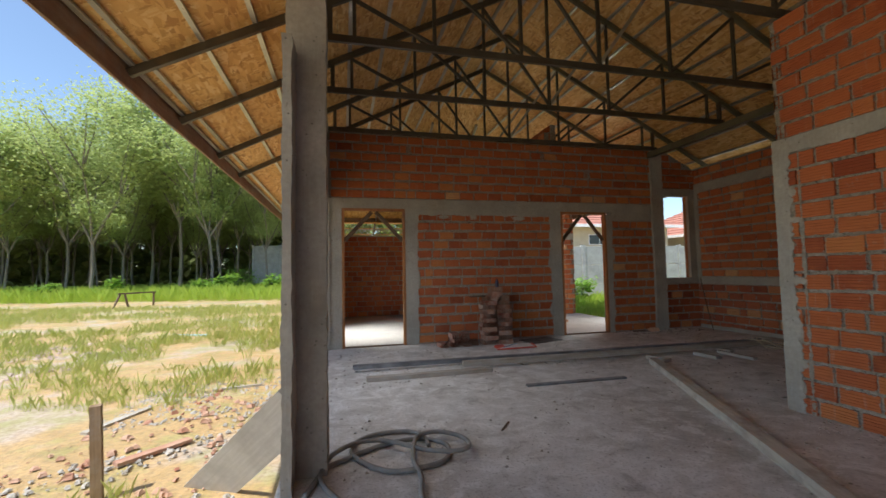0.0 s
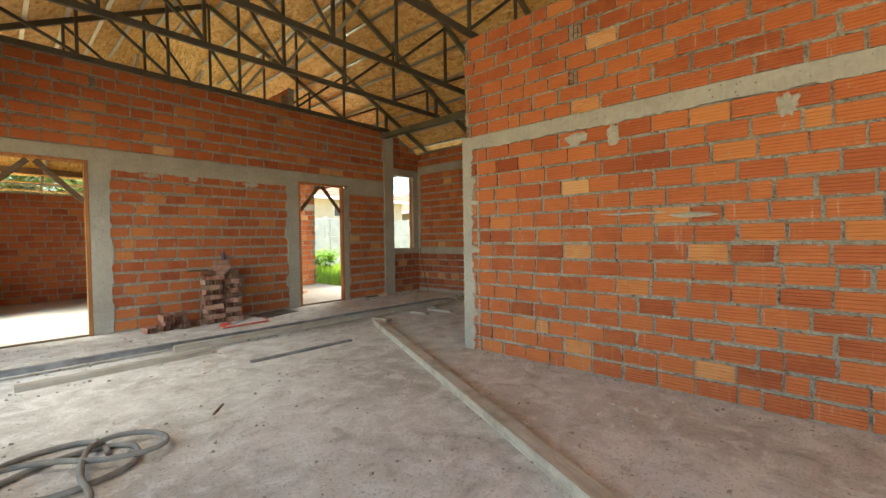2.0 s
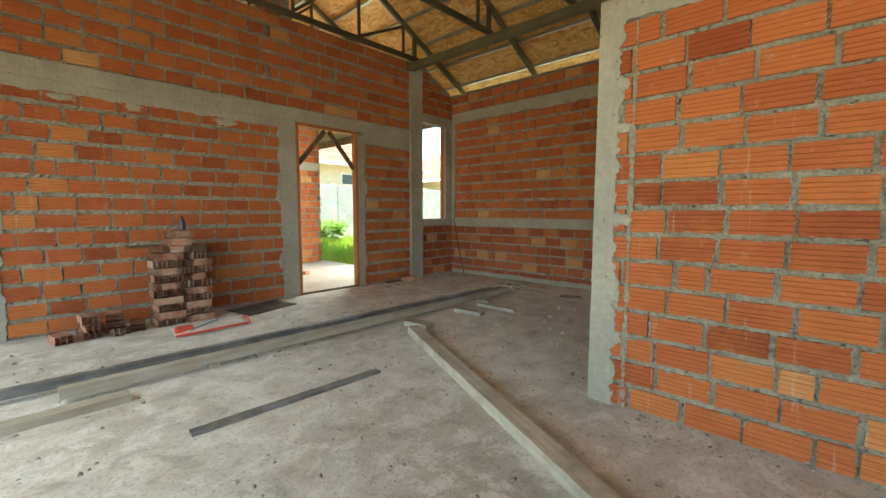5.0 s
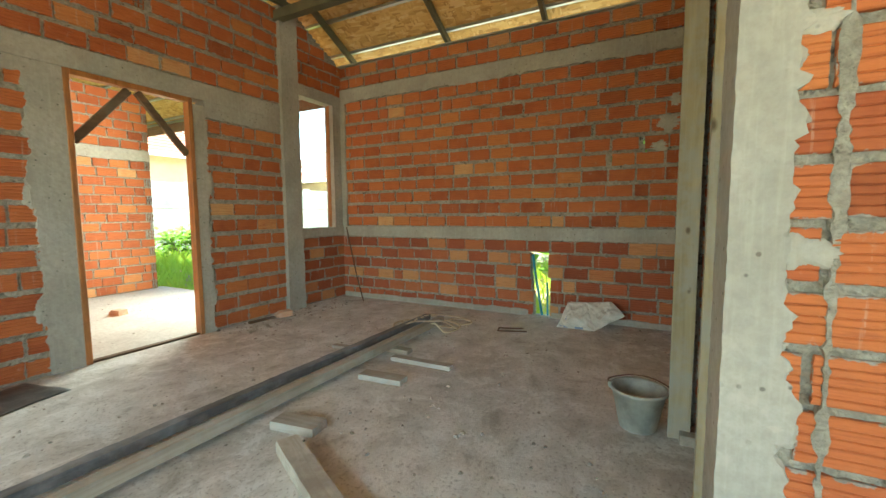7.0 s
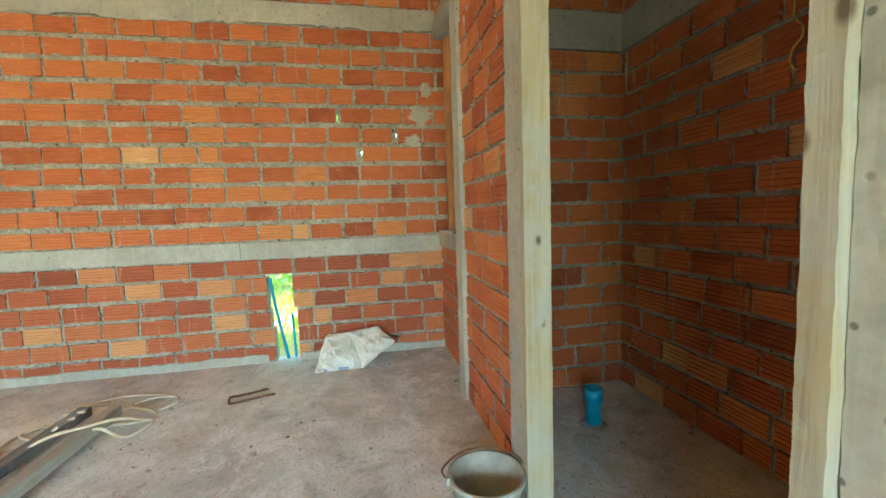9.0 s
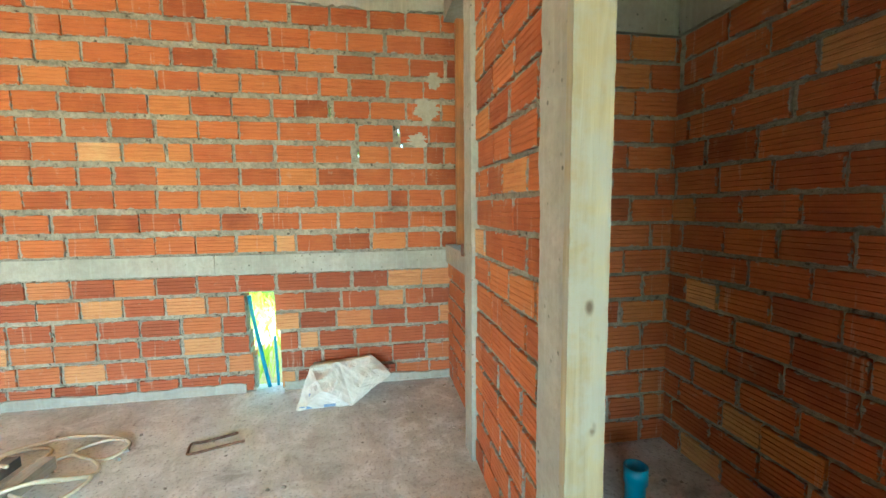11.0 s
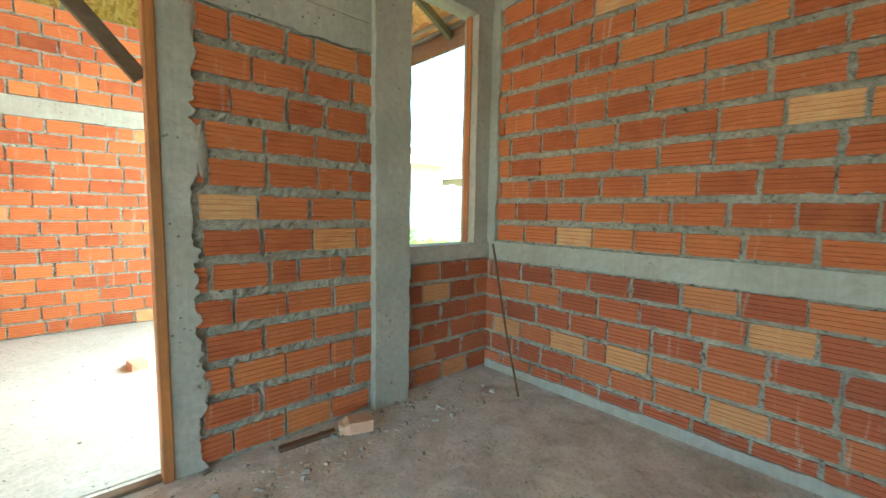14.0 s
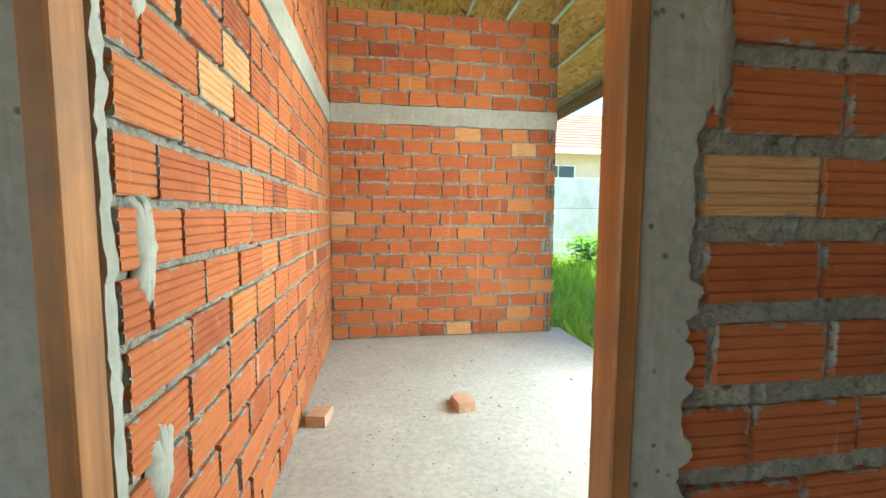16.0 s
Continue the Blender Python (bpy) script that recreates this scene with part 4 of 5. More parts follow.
def bottle():
    bm = bmesh.new()
    prof = [(0.0, 0.0), (0.026, 0.0), (0.028, 0.02), (0.027, 0.08), (0.02, 0.10), (0.011, 0.115), (0.011, 0.135), (0.0, 0.135)]
    lathe(bm, prof, 12)
    t = part("bottle", bm, BOTTLE)
    t.location = (2.56, 7.50, 0.8785)
    return tagged(t, "small dark plastic bottle standing on stacked bricks", "bottle")


def lathe(bm, prof, n):
    rings = []
    for r, z in prof:
        rings.append([bm.verts.new((r * math.cos(2 * math.pi * k / n), r * math.sin(2 * math.pi * k / n), z)) for k in range(n)])
    for a, b in zip(rings, rings[1:]):
        for k in range(n):
            bm.faces.new((a[k], a[(k + 1) % n], b[(k + 1) % n], b[k]))
    bmesh.ops.remove_doubles(bm, verts=bm.verts, dist=0.0002)
    bmesh.ops.recalc_face_normals(bm, faces=bm.faces)
    for f in bm.faces:
        f.smooth = True


bottle()


# ---- bags and sheets ----
def crumpled(w, h, seed, lift, fold=0.02, nx=26, ny=18):
    """A closed, crumpled flat bag lying on z=0."""
    bm = bmesh.new()
    grid = []
    for s in (0, 1):
        g = {}
        for i in range(nx + 1):
            for j in range(ny + 1):
                u, v = i / nx, j / ny
                x, y = (u - 0.5) * w, (v - 0.5) * h
                edge = min(u, 1 - u, v, 1 - v)
                k = noise.noise(Vector((x * 5, y * 6, seed))) + 0.6 * noise.noise(Vector((x * 14, y * 14, seed + 3)))
                z = 0.004 if s == 0 else 0.006 + min(1, edge * 9) * (lift + fold * max(-0.6, k))
                jx = noise.noise(Vector((x * 4, y * 4, seed + 9))) * 0.035
                g[i, j] = bm.verts.new((x + jx, y + jx * 0.6, max(z, 0.003)))
        for i in range(nx):
            for j in range(ny):
                f = (g[i, j], g[i + 1, j], g[i + 1, j + 1], g[i, j + 1])
                bm.faces.new(f if s else f[::-1])
        grid.append(g)
    for i in range(nx):
        for j in (0, ny):
            bm.faces.new((grid[0][i, j], grid[0][i + 1, j], grid[1][i + 1, j], grid[1][i, j]))
    for j in range(ny):
        for i in (0, nx):
            bm.faces.new((grid[0][i, j], grid[0][i, j + 1], grid[1][i, j + 1], grid[1][i, j]))
    bmesh.ops.recalc_face_normals(bm, faces=bm.faces)
    for f in bm.faces:
        f.smooth = True
    return bm


RED = mat_plain("red_bag_print", (0.55, 0.07, 0.04), (0.68, 0.12, 0.08), 8.0, 0.6)
BLUE = mat_plain("blue_bag_print", (0.12, 0.19, 0.36), (0.24, 0.32, 0.48), 8.0, 0.6)
WHITE_BAG = mat_plain("dusty_white_bag", (0.52, 0.50, 0.47), (0.72, 0.70, 0.67), 6.0, 0.6, 0.0, 0.4)


def cement_bag():
    t = thing("cement_bag", (2.66, 7.12, 0.0), -2)
    part("sack", crumpled(0.62, 0.36, 2.0, 0.015), WHITE_BAG, t)
    part("red_edge", tube([(-0.33, -0.20, .02), (-0.1, -0.21, .024), (0.12, -0.19, .024), (0.25, -0.175, .02)], 0.011, 6), RED, t, "red printed edge")
    part("red_edge", tube([(0.27, -0.18, .02), (0.31, -0.02, .022), (0.33, 0.14, .02)], 0.010, 6), RED, t, "red printed edge")
    part("red_panel", crumpled(0.15, 0.16, 4.0, 0.03, 0.006, 8, 8), RED, t, "red printed panel").location = (-0.22, 0.0, 0.0)
    part("blue_stripe", tube([(-0.20, -0.12, .028), (-0.05, 0.0, .034), (0.08, 0.12, .03)], 0.007, 6), BLUE, t, "blue printed stripe")
    return tagged(t, "empty white cement bag with red edge lying flat", "bag")


cement_bag()
BLACK = mat_plain("black_plastic_sheet", (0.03, 0.03, 0.032), (0.10, 0.10, 0.10), 9.0, 0.4, 0.0, 0.6)
bs = part("plastic_sheet", crumpled(0.62, 0.42, 7.0, 0.006, 0.012), BLACK)
bs.matrix_basis = pose(3.30, 7.52, 0.0, 0, 0, 14)
tagged(bs, "crumpled black plastic sheet with cement crumbs", "plastic sheet")


def sack():
    """A half-folded woven sack slumped against the wall foot."""
    t = thing("woven_sack", (6.62, 4.66, 0.0), 90)
    A, B, C, D, E, F = (Vector(v) for v in ((0.28, 0.13, 0.0), (0.20, -0.01, 0.22), (0.02, -0.03, 0.225), (-0.20, -0.05, 0.25), (-0.32, 0.03, 0.145), (-0.07, 0.12, 0.0)))
    M, N = Vector((0.11, 0.135, 0.115)), Vector((-0.15, 0.10, 0.16))
    bm = bmesh.new()
    va = [bm.verts.new(v) for v in (A, B, C, D, E, F, M, N)]
    back = [bm.verts.new((v.x * 0.9, -0.13, v.z * 0.92)) for v in (A, B, C, D, E, F)]
    for i, j, k in ((0, 6, 1), (1, 6, 2), (6, 5, 2), (0, 5, 6), (2, 7, 3), (3, 7, 4), (4, 7, 5), (5, 7, 2)):
        bm.faces.new((va[i], va[j], va[k]))
    for i in range(6):
        j = (i + 1) % 6
        bm.faces.new((va[i], va[j], back[j], back[i]))
    bm.faces.new(back)
    bmesh.ops.recalc_face_normals(bm, faces=bm.faces)
    bmesh.ops.triangulate(bm, faces=bm.faces)
    bmesh.ops.subdivide_edges(bm, edges=bm.edges, cuts=9, use_grid_fill=True)
    for v in bm.verts:
        d = v.co
        k = (0.5 - abs(noise.noise(d * 8.0))) * 0.040 + (0.4 - abs(noise.noise(d * 19.0 + Vector((4, 2, 1))))) * 0.022
        v.co = d + Vector((k * 0.4, k, k * 0.5 * min(1.0, d.z * 12)))
        v.co.z = max(0.003, v.co.z)
    part("sack_body", bm, mat_plain("grey_woven_sack", (0.50, 0.47, 0.42), (0.70, 0.67, 0.61), 9.0, 0.7, 0.0, 0.4), t)

    def print_bar(p, q, w):
        """A printed bar lying just proud of the sack's front panel."""
        off = Vector((0, 0.016, 0.010))
        return bar(p + off, q + off, 0.004, w, 0)
    for u, v, ln in ((0.30, 0.45, 0.16), (0.42, 0.40, 0.12), (0.36, 0.58, 0.10), (0.25, 0.30, 0.10)):
        p = A.lerp(M, u + 0.2).lerp(B, v * 0.5)
        part("print_mark", print_bar(p, p + (F - A).normalized() * ln * 0.35, 0.016), BLUE, t, "faded blue print")
    part("blue_hem", print_bar(A + Vector((-0.02, -0.004, 0.004)), F + Vector((0.02, -0.006, 0.004)), 0.016), BLUE, t, "pale blue hem")
    return tagged(t, "slumped grey woven sack with faded blue print", "sack")


sack()


# ---- bucket, pipes, cable ----
def bucket():
    t = thing("bucket", (4.78, 4.165, 0.0), 0)
    m = mat_plain("cement_caked_plastic", (0.20, 0.21, 0.19), (0.50, 0.50, 0.46), 7.0, 0.75, 0.0, 0.5)
    bm = bmesh.new()
    lathe(bm, [(0.0, 0.0), (0.085, 0.0), (0.09, 0.006), (0.128, 0.195), (0.137, 0.197), (0.138, 0.212), (0.128, 0.214), (0.120, 0.205), (0.084, 0.012), (0.0, 0.012)], 32)
    part("body", bm, m, t)
    part("handle", tube([(0.0, 0.138, 0.205), (0.05, 0.15, 0.212), (0.10, 0.10, 0.219), (0.136, 0.03, 0.222), (0.136, -0.04, 0.222), (0.09, -0.11, 0.219), (0.03, -0.148, 0.212), (0.0, -0.138, 0.205)], 0.004, 6), RUST, t, "thin wire handle folded down")
    part("lug", box((-0.012, 0.134, 0.19), (0.012, 0.146, 0.22), 0.003), m, t)
    part("lug", box((-0.012, -0.146, 0.19), (0.012, -0.134, 0.22), 0.003), m, t)
    bm = bmesh.new()
    lathe(bm, [(0.0, 0.06), (0.05, 0.056), (0.092, 0.05)], 24)
    part("residue", bm, mat_plain("muddy_residue", (0.16, 0.13, 0.09), (0.24, 0.20, 0.14), 9.0, 0.6), t, "brown muddy residue")
    return tagged(t, "grey cement-caked plastic mortar bucket on the floor", "bucket")


bucket()
PVC = mat_plain("blue_pvc", (0.02, 0.20, 0.34), (0.04, 0.28, 0.42), 5.0, 0.4)


def pipe(name, pts, r, label):
    t = part(name, tube(pts, r, 14, 4), PVC)
    return tagged(t, label, "pipe")


pipe("water_pipe", [(6.88, 5.185, 0.0), (6.88, 5.22, 0.2), (6.88, 5.27, 0.5), (6.88, 5.29, 0.66)], 0.013, "blue plastic water pipe standing in the wall slot")
pipe("water_pipe", [(6.90, 5.13, 0.0), (6.90, 5.135, 0.2), (6.90, 5.14, 0.36)], 0.010, "short blue plastic pipe standing in the wall slot")


def drain_stub():
    t = thing("drain_pipe", (5.33, 3.42, 0.0))
    bm = bmesh.new()
    lathe(bm, [(0.040, 0.0), (0.040, 0.13), (0.047, 0.132), (0.047, 0.20), (0.042, 0.20), (0.036, 0.195), (0.036, 0.05), (0.0, 0.05)], 24)
    part("socket", bm, PVC, t)
    bm = bmesh.new()
    lathe(bm, [(0.0, 0.0), (0.075, 0.0), (0.06, 0.012), (0.04, 0.014)], 20)
    part("mortar_collar", bm, MORTAR, t)
    return tagged(t, "blue plastic drain pipe stub standing in the floor", "pipe")


drain_stub()
YELLOW = mat_plain("yellow_cable", (0.62, 0.52, 0.10), (0.75, 0.64, 0.18), 9.0, 0.5)
tagged(part("hanging_cable", tube([(4.10, 3.84, 2.25), (4.11, 3.83, 2.05), (4.09, 3.82, 1.93), (4.115, 3.82, 1.86), (4.09, 3.83, 1.79), (4.095, 3.83, 1.75)], 0.004, 6, 8), YELLOW), "thin yellow cable end hanging in the doorway", "cable")


# ---- broken bricks on the terrace ----
def half_brick(at, rz, seed):
    r = random.Random(seed)
    bm = rough_box((-0.05, -0.085, 0.0), (0.05, 0.085, 0.06), 0.025, 0.004, 0.0, seed)
    for v in bm.verts:
        if v.co.y > 0.04:
            v.co.z *= 0.55 + r.uniform(0, 0.3)
            v.co.x *= 0.8
    ob = part("broken_brick", bm, mat_plain("broken_clay", (0.50, 0.27, 0.17), (0.62, 0.42, 0.30), 10.0, 0.9))
    ob.matrix_basis = pose(*at, 0, 0, rz)
    return tagged(ob, "broken clay brick piece lying on the pale slab", "brick", "broken bricks on the terrace")


half_brick((4.05, 9.42, -0.005), -12, 1)
wf_piece = half_brick((5.60, 7.70, 0.0), 70, 3)
tagged(wf_piece, "broken clay brick piece lying at the wall foot", "brick")
half_brick((4.84, 9.47, -0.005), 10, 2)


# ---- crumbs and rubble ----
def crumbs(name, count, area, z, lo, hi, mat, label, seed, cluster=0.0):
    r = random.Random(seed)
    vs, fs = [], []
    for _ in range(count):
        x, y = r.uniform(area[0], area[1]), r.uniform(area[2], area[3])
        if cluster and noise.noise(Vector((x * 1.1, y * 1.1, seed))) < cluster:
            continue
        s = lo + (hi - lo) * r.random() ** 3
        a = r.uniform(0, 6.28)
        o = len(vs)
        pts = [(-1, -1, 0), (1, -.8, 0), (.9, 1, 0), (-.8, .9, 0), (-.5, -.5, .9), (.6, -.4, 1), (.4, .6, .7), (-.5, .5, .8)]
        for px, py, pz in pts:
            px, py = px * s * r.uniform(.7, 1.2), py * s * r.uniform(.6, 1)
            vs.append((x + px * math.cos(a) - py * math.sin(a), y + px * math.sin(a) + py * math.cos(a), z + pz * s * r.uniform(.6, 1)))
        fs += [tuple(i + o for i in f) for f in ((3, 2, 1, 0), (4, 5, 6, 7), (0, 1, 5, 4), (1, 2, 6, 5), (2, 3, 7, 6), (3, 0, 4, 7))]
    return tagged(obj(name, mesh_of(name, vs, fs, mat), None), label, "rubble", kind="stuff")


CRUMB = mat_plain("cement_crumb", (0.16, 0.145, 0.12), (0.40, 0.37, 0.33), 3.0, 0.95)
crumbs("floor_crumbs", 3800, (0.0, 6.7, 0.6, 7.7), 0.0, 0.002, 0.014, CRUMB, "small cement crumbs scattered on the floor", 3, -0.1)
crumbs("wall_foot_crumbs", 260, (4.9, 6.6, 7.45, 7.82), 0.0, 0.003, 0.022, CRUMB, "mortar crumbs along the wall foot", 5)
crumbs("terrace_crumbs", 160, (4.0, 6.0, 8.1, 10.8), -0.006, 0.002, 0.010, CRUMB, "tiny crumbs on the pale slab", 6)
crumbs("hall_wall_crumbs", 300, (3.40, 3.63, 0.8, 3.7), 0.0, 0.002, 0.012, CRUMB, "mortar crumbs along the wall foot", 8)


# ---- mortar splashes on the piers ----
SPLASH = mat_concrete("smeared_mortar", (0.33, 0.31, 0.27), (0.52, 0.49, 0.43))
def splash(name, at, size, axis, seed):
    """A flat uneven patch of smeared mortar on a wall face."""
    bm = bmesh.new()
    n = 96
    c = bm.verts.new((0, -0.001, 0))
    ring1, ring2 = [], []
    for i in range(n):
        a = 2 * math.pi * i / n
        d = Vector((math.cos(a), math.sin(a), 0))
        k = 1 + 0.35 * noise.noise(d * 1.3 + Vector((0, 0, seed))) + 0.20 * noise.noise(d * 3.2 + Vector((0, 0, seed + 7))) + 0.07 * noise.noise(d * 11.0 + Vector((0, 0, seed + 3)))
        m = k * (0.80 + 0.12 * noise.noise(d * 9.0 + Vector((0, 0, seed + 11))))
        ring1.append(bm.verts.new((d.x * size[0] * m, 0.004 + 0.003 * noise.noise(d * 3.0 + Vector((0, 0, seed))), d.y * size[1] * m)))
        ring2.append(bm.verts.new((d.x * size[0] * k, 0.016, d.y * size[1] * k)))
    for i in range(n):
        j = (i + 1) % n
        bm.faces.new((c, ring1[i], ring1[j]))
        bm.faces.new((ring1[i], ring2[i], ring2[j], ring1[j]))
    bmesh.ops.recalc_face_normals(bm, faces=bm.faces)
    for f in bm.faces:
        f.smooth = True
    ob = part(name, bm, SPLASH)
    ob.matrix_basis = pose(*at, 0, 0, 0 if axis == "y" else -90)
    return ob


for at, size, ax, par, sd in (((4.935, 7.832, 1.40), (0.05, 0.12), "y", north_frame, 1), ((4.93, 7.834, 0.36), (0.035, 0.07), "y", north_frame, 2), ((4.925, 7.834, 1.93), (0.035, 0.09), "y", north_frame, 3),
                              ((3.70, 7.834, 1.25), (0.06, 0.12), "y", north_frame, 4), ((3.69, 7.834, 0.45), (0.05, 0.1), "y", north_frame, 5), ((1.37, 7.834, 1.0), (0.04, 0.16), "y", north_frame, 6),
                              ((3.632, 3.86, 0.62), (0.05, 0.06), "x", hb, 7), ((3.632, 3.85, 0.38), (0.06, 0.05), "x", hb, 8), ((3.632, 3.84, 1.02), (0.07, 0.045), "x", hb, 9),
                              ((3.632, 3.86, 0.20), (0.05, 0.06), "x", hb, 10), ((3.632, 3.84, 1.50), (0.06, 0.03), "x", hb, 11), ((3.632, 3.85, 1.72), (0.05, 0.05), "x", hb, 12)):
    q = splash("mortar_patch", at, size, ax, sd)
    q.parent = par
for at, size, sd in (((6.816, 4.05, 1.92), (0.11, 0.08), 21), ((6.816, 4.0, 2.12), (0.06, 0.07), 22), ((6.816, 4.12, 1.72), (0.09, 0.05), 23)):
    q = splash("mortar_patch", at, size, "x", sd)
    q.parent = east_frame


# ---- small trim at the back room ----
lt = new("lattice_trim")
tagged(lt, "white lattice strip standing on the back wall", "trim", kind="structure")
part("rail", box((-0.16, 12.44, 2.10), (3.83, 12.47, 2.125)), GALV, lt)
part("rail", box((-0.16, 12.44, 2.28), (3.83, 12.47, 2.305)), GALV, lt)
for i in range(26):
    x = -0.14 + i * 0.152
    part("slat", bar((x, 12.455, 2.13), (x + 0.14, 12.455, 2.275), 0.012, 0.018, 0), GALV, lt)
    part("slat", bar((x + 0.14, 12.458, 2.13), (x, 12.458, 2.275), 0.012, 0.018, 0), GALV, lt)

porch = new("porch_roof")
tagged(porch, "lower strand board roof behind the back wall on posts", "porch roof", kind="structure")
for i in range(5):
    ya, yb = 14.66 + i * 0.36, 15.0 + i * 0.36
    part("board", box((-1.6, ya, 2.74 - i * 0.15), (4.2, yb, 2.76 - i * 0.15)), OSB, porch)
for x in (-1.3, 1.2, 3.8):
    part("rafter", bar((x, 14.66, 2.70), (x, 16.46, 1.96), 0.05, 0.06), FASCIA, porch)
    part("post", box((x - 0.04, 16.3, -0.5), (x + 0.04, 16.38, 2.02), 0.004), TIMBER, porch)

tagged(part("hanging_string", tube([(4.74, 2.955, 2.2), (4.74, 2.975, 1.84), (4.74, 2.975, 1.79), (4.71, 2.975, 1.75), (4.71, 2.975, 1.71), (4.74, 2.975, 1.68), (4.75, 2.975, 1.64), (4.73, 2.975, 1.60)], 0.004, 6, 6), mat_plain("yellow_string", (0.55, 0.42, 0.08), (0.66, 0.52, 0.12), 9.0, 0.8)), "yellow string hanging from the beam in the bathroom", "string")
sill_brick = copy_thing(hb0, pose(6.02, 3.865, 0.989, 0, 0, 24))
tagged(sill_brick, "loose hollow clay brick resting on the concrete sill", "brick")
for at, size, sd in (((3.955, 8.03, 1.55), (0.05, 0.10), 41), ((3.955, 8.04, 0.62), (0.045, 0.09), 42), ((3.955, 8.02, 1.05), (0.035, 0.12), 43), ((3.955, 8.05, 0.22), (0.06, 0.10), 44), ((3.955, 8.06, 1.76), (0.05, 0.06), 45)):
    q = splash("mortar_patch", at, size, "x", sd)
    q.matrix_basis = pose(*at, 0, 0, 90)
    q.parent = tb
for at, size, ax, par, sd in (((3.632, 2.3, 1.31), (0.26, 0.012), "x", hb, 51), ((3.632, 1.9, 1.28), (0.16, 0.02), "x", hb, 52), ((3.632, 2.75, 1.96), (0.10, 0.05), "x", hb, 53),
                              ((3.632, 2.45, 1.93), (0.05, 0.10), "x", hb, 54), ((3.632, 1.4, 1.93), (0.06, 0.09), "x", hb, 55), ((2.3, 7.835, 2.03), (0.10, 0.06), "y", north_frame, 56),
                              ((3.1, 7.835, 2.02), (0.14, 0.05), "y", north_frame, 57), ((1.8, 7.835, 2.03), (0.12, 0.04), "y", north_frame, 58)):
    q = splash("mortar_patch", at, size, ax, sd)
    q.parent = par


# ---- ground outside ----
GZ = -0.38


def ground_height(x, y):
    z = GZ
    if not (-0.6 < x < 7.4 and -2.8 < y < 13):
        z += 0.05 * noise.noise(Vector((x * 0.5, y * 0.5, 0)))
    if y > 13 or x > 7.6:
        z += 0.1
    return z - 0.02


def ground_mesh():
    n = 120
    def spread(i):
        q = (i / n) * 2 - 1
        return math.copysign(abs(q) ** 3.6 * 900 + abs(q) * 26, q)
    vs = [(2 + spread(i), 10 + spread(j), ground_height(2 + spread(i), 10 + spread(j))) for i in range(n + 1) for j in range(n + 1)]
    fs = [(a, a + n + 1, a + n + 2, a + 1) for a in (i * (n + 1) + j for i in range(n) for j in range(n))]
    return mesh_of("ground", vs, fs, GROUND)


tagged(obj("ground", ground_mesh(), None), "wet orange clay yard with weeds and rubble", "ground", kind="structure")


ROAD_Y = lambda x: 23.6 - 0.32 * (x + 4)


def road():
    n = 40
    vs, fs = [], []
    for i in range(n + 1):
        x = -70 + 78 * i / n
        yc = ROAD_Y(x) + 0.4 * math.sin(x * 0.15)
        for s in (-1.5, -0.5, 0.5, 1.5):
            y = yc + s * 1.5 + 0.25 * noise.noise(Vector((x * 0.7, s, 1)))
            vs.append((x, y, GZ + 0.06 - 0.03 * abs(s)))
    for i in range(n):
        for k in range(3):
            a = i * 4 + k
            fs.append((a, a + 4, a + 5, a + 1))
    return tagged(obj("road", mesh_of("road", vs, fs, ROAD), None), "pale dirt road crossing behind the yard", "road", kind="structure")


road()

LEAF = mat_leaf("rubber_tree_leaf", (0.12, 0.17, 0.06), (0.40, 0.47, 0.18))
LEAF_B = mat_leaf("bush_leaf", (0.07, 0.16, 0.02), (0.22, 0.36, 0.05))
GRASS = mat_leaf("yard_grass", (0.20, 0.25, 0.05), (0.42, 0.44, 0.12))
LUSH = mat_leaf("lush_grass", (0.18, 0.30, 0.03), (0.40, 0.50, 0.07))
BARK = mat_wood("grey_bark", (0.13, 0.11, 0.085), (0.30, 0.27, 0.22), 2, 0.9, (0.16, 0.15, 0.10), 0.5, 0.5)


def leaves(r, centres, count, lo, hi, drop=0.4):
    vs, fs = [], []
    for _ in range(count):
        c, rad = r.choice(centres)
        p = Vector((r.gauss(0, 1), r.gauss(0, 1), r.gauss(0, 0.75)))
        p = c + p * rad * 0.55
        s = r.uniform(lo, hi)
        a = r.uniform(0, 6.28)
        d = Vector((math.cos(a), math.sin(a), -drop + r.uniform(-0.5, 0.6))).normalized()
        w = d.cross(Vector((r.uniform(-.5, .5), r.uniform(-.5, .5), 1))).normalized() * s * 0.34
        o = len(vs)
        vs += [tuple(p - d * s * .5), tuple(p + w), tuple(p + d * s * .5 + Vector((0, 0, -.15 * s))), tuple(p - w)]
        fs.append((o, o + 1, o + 2, o + 3))
    return vs, fs


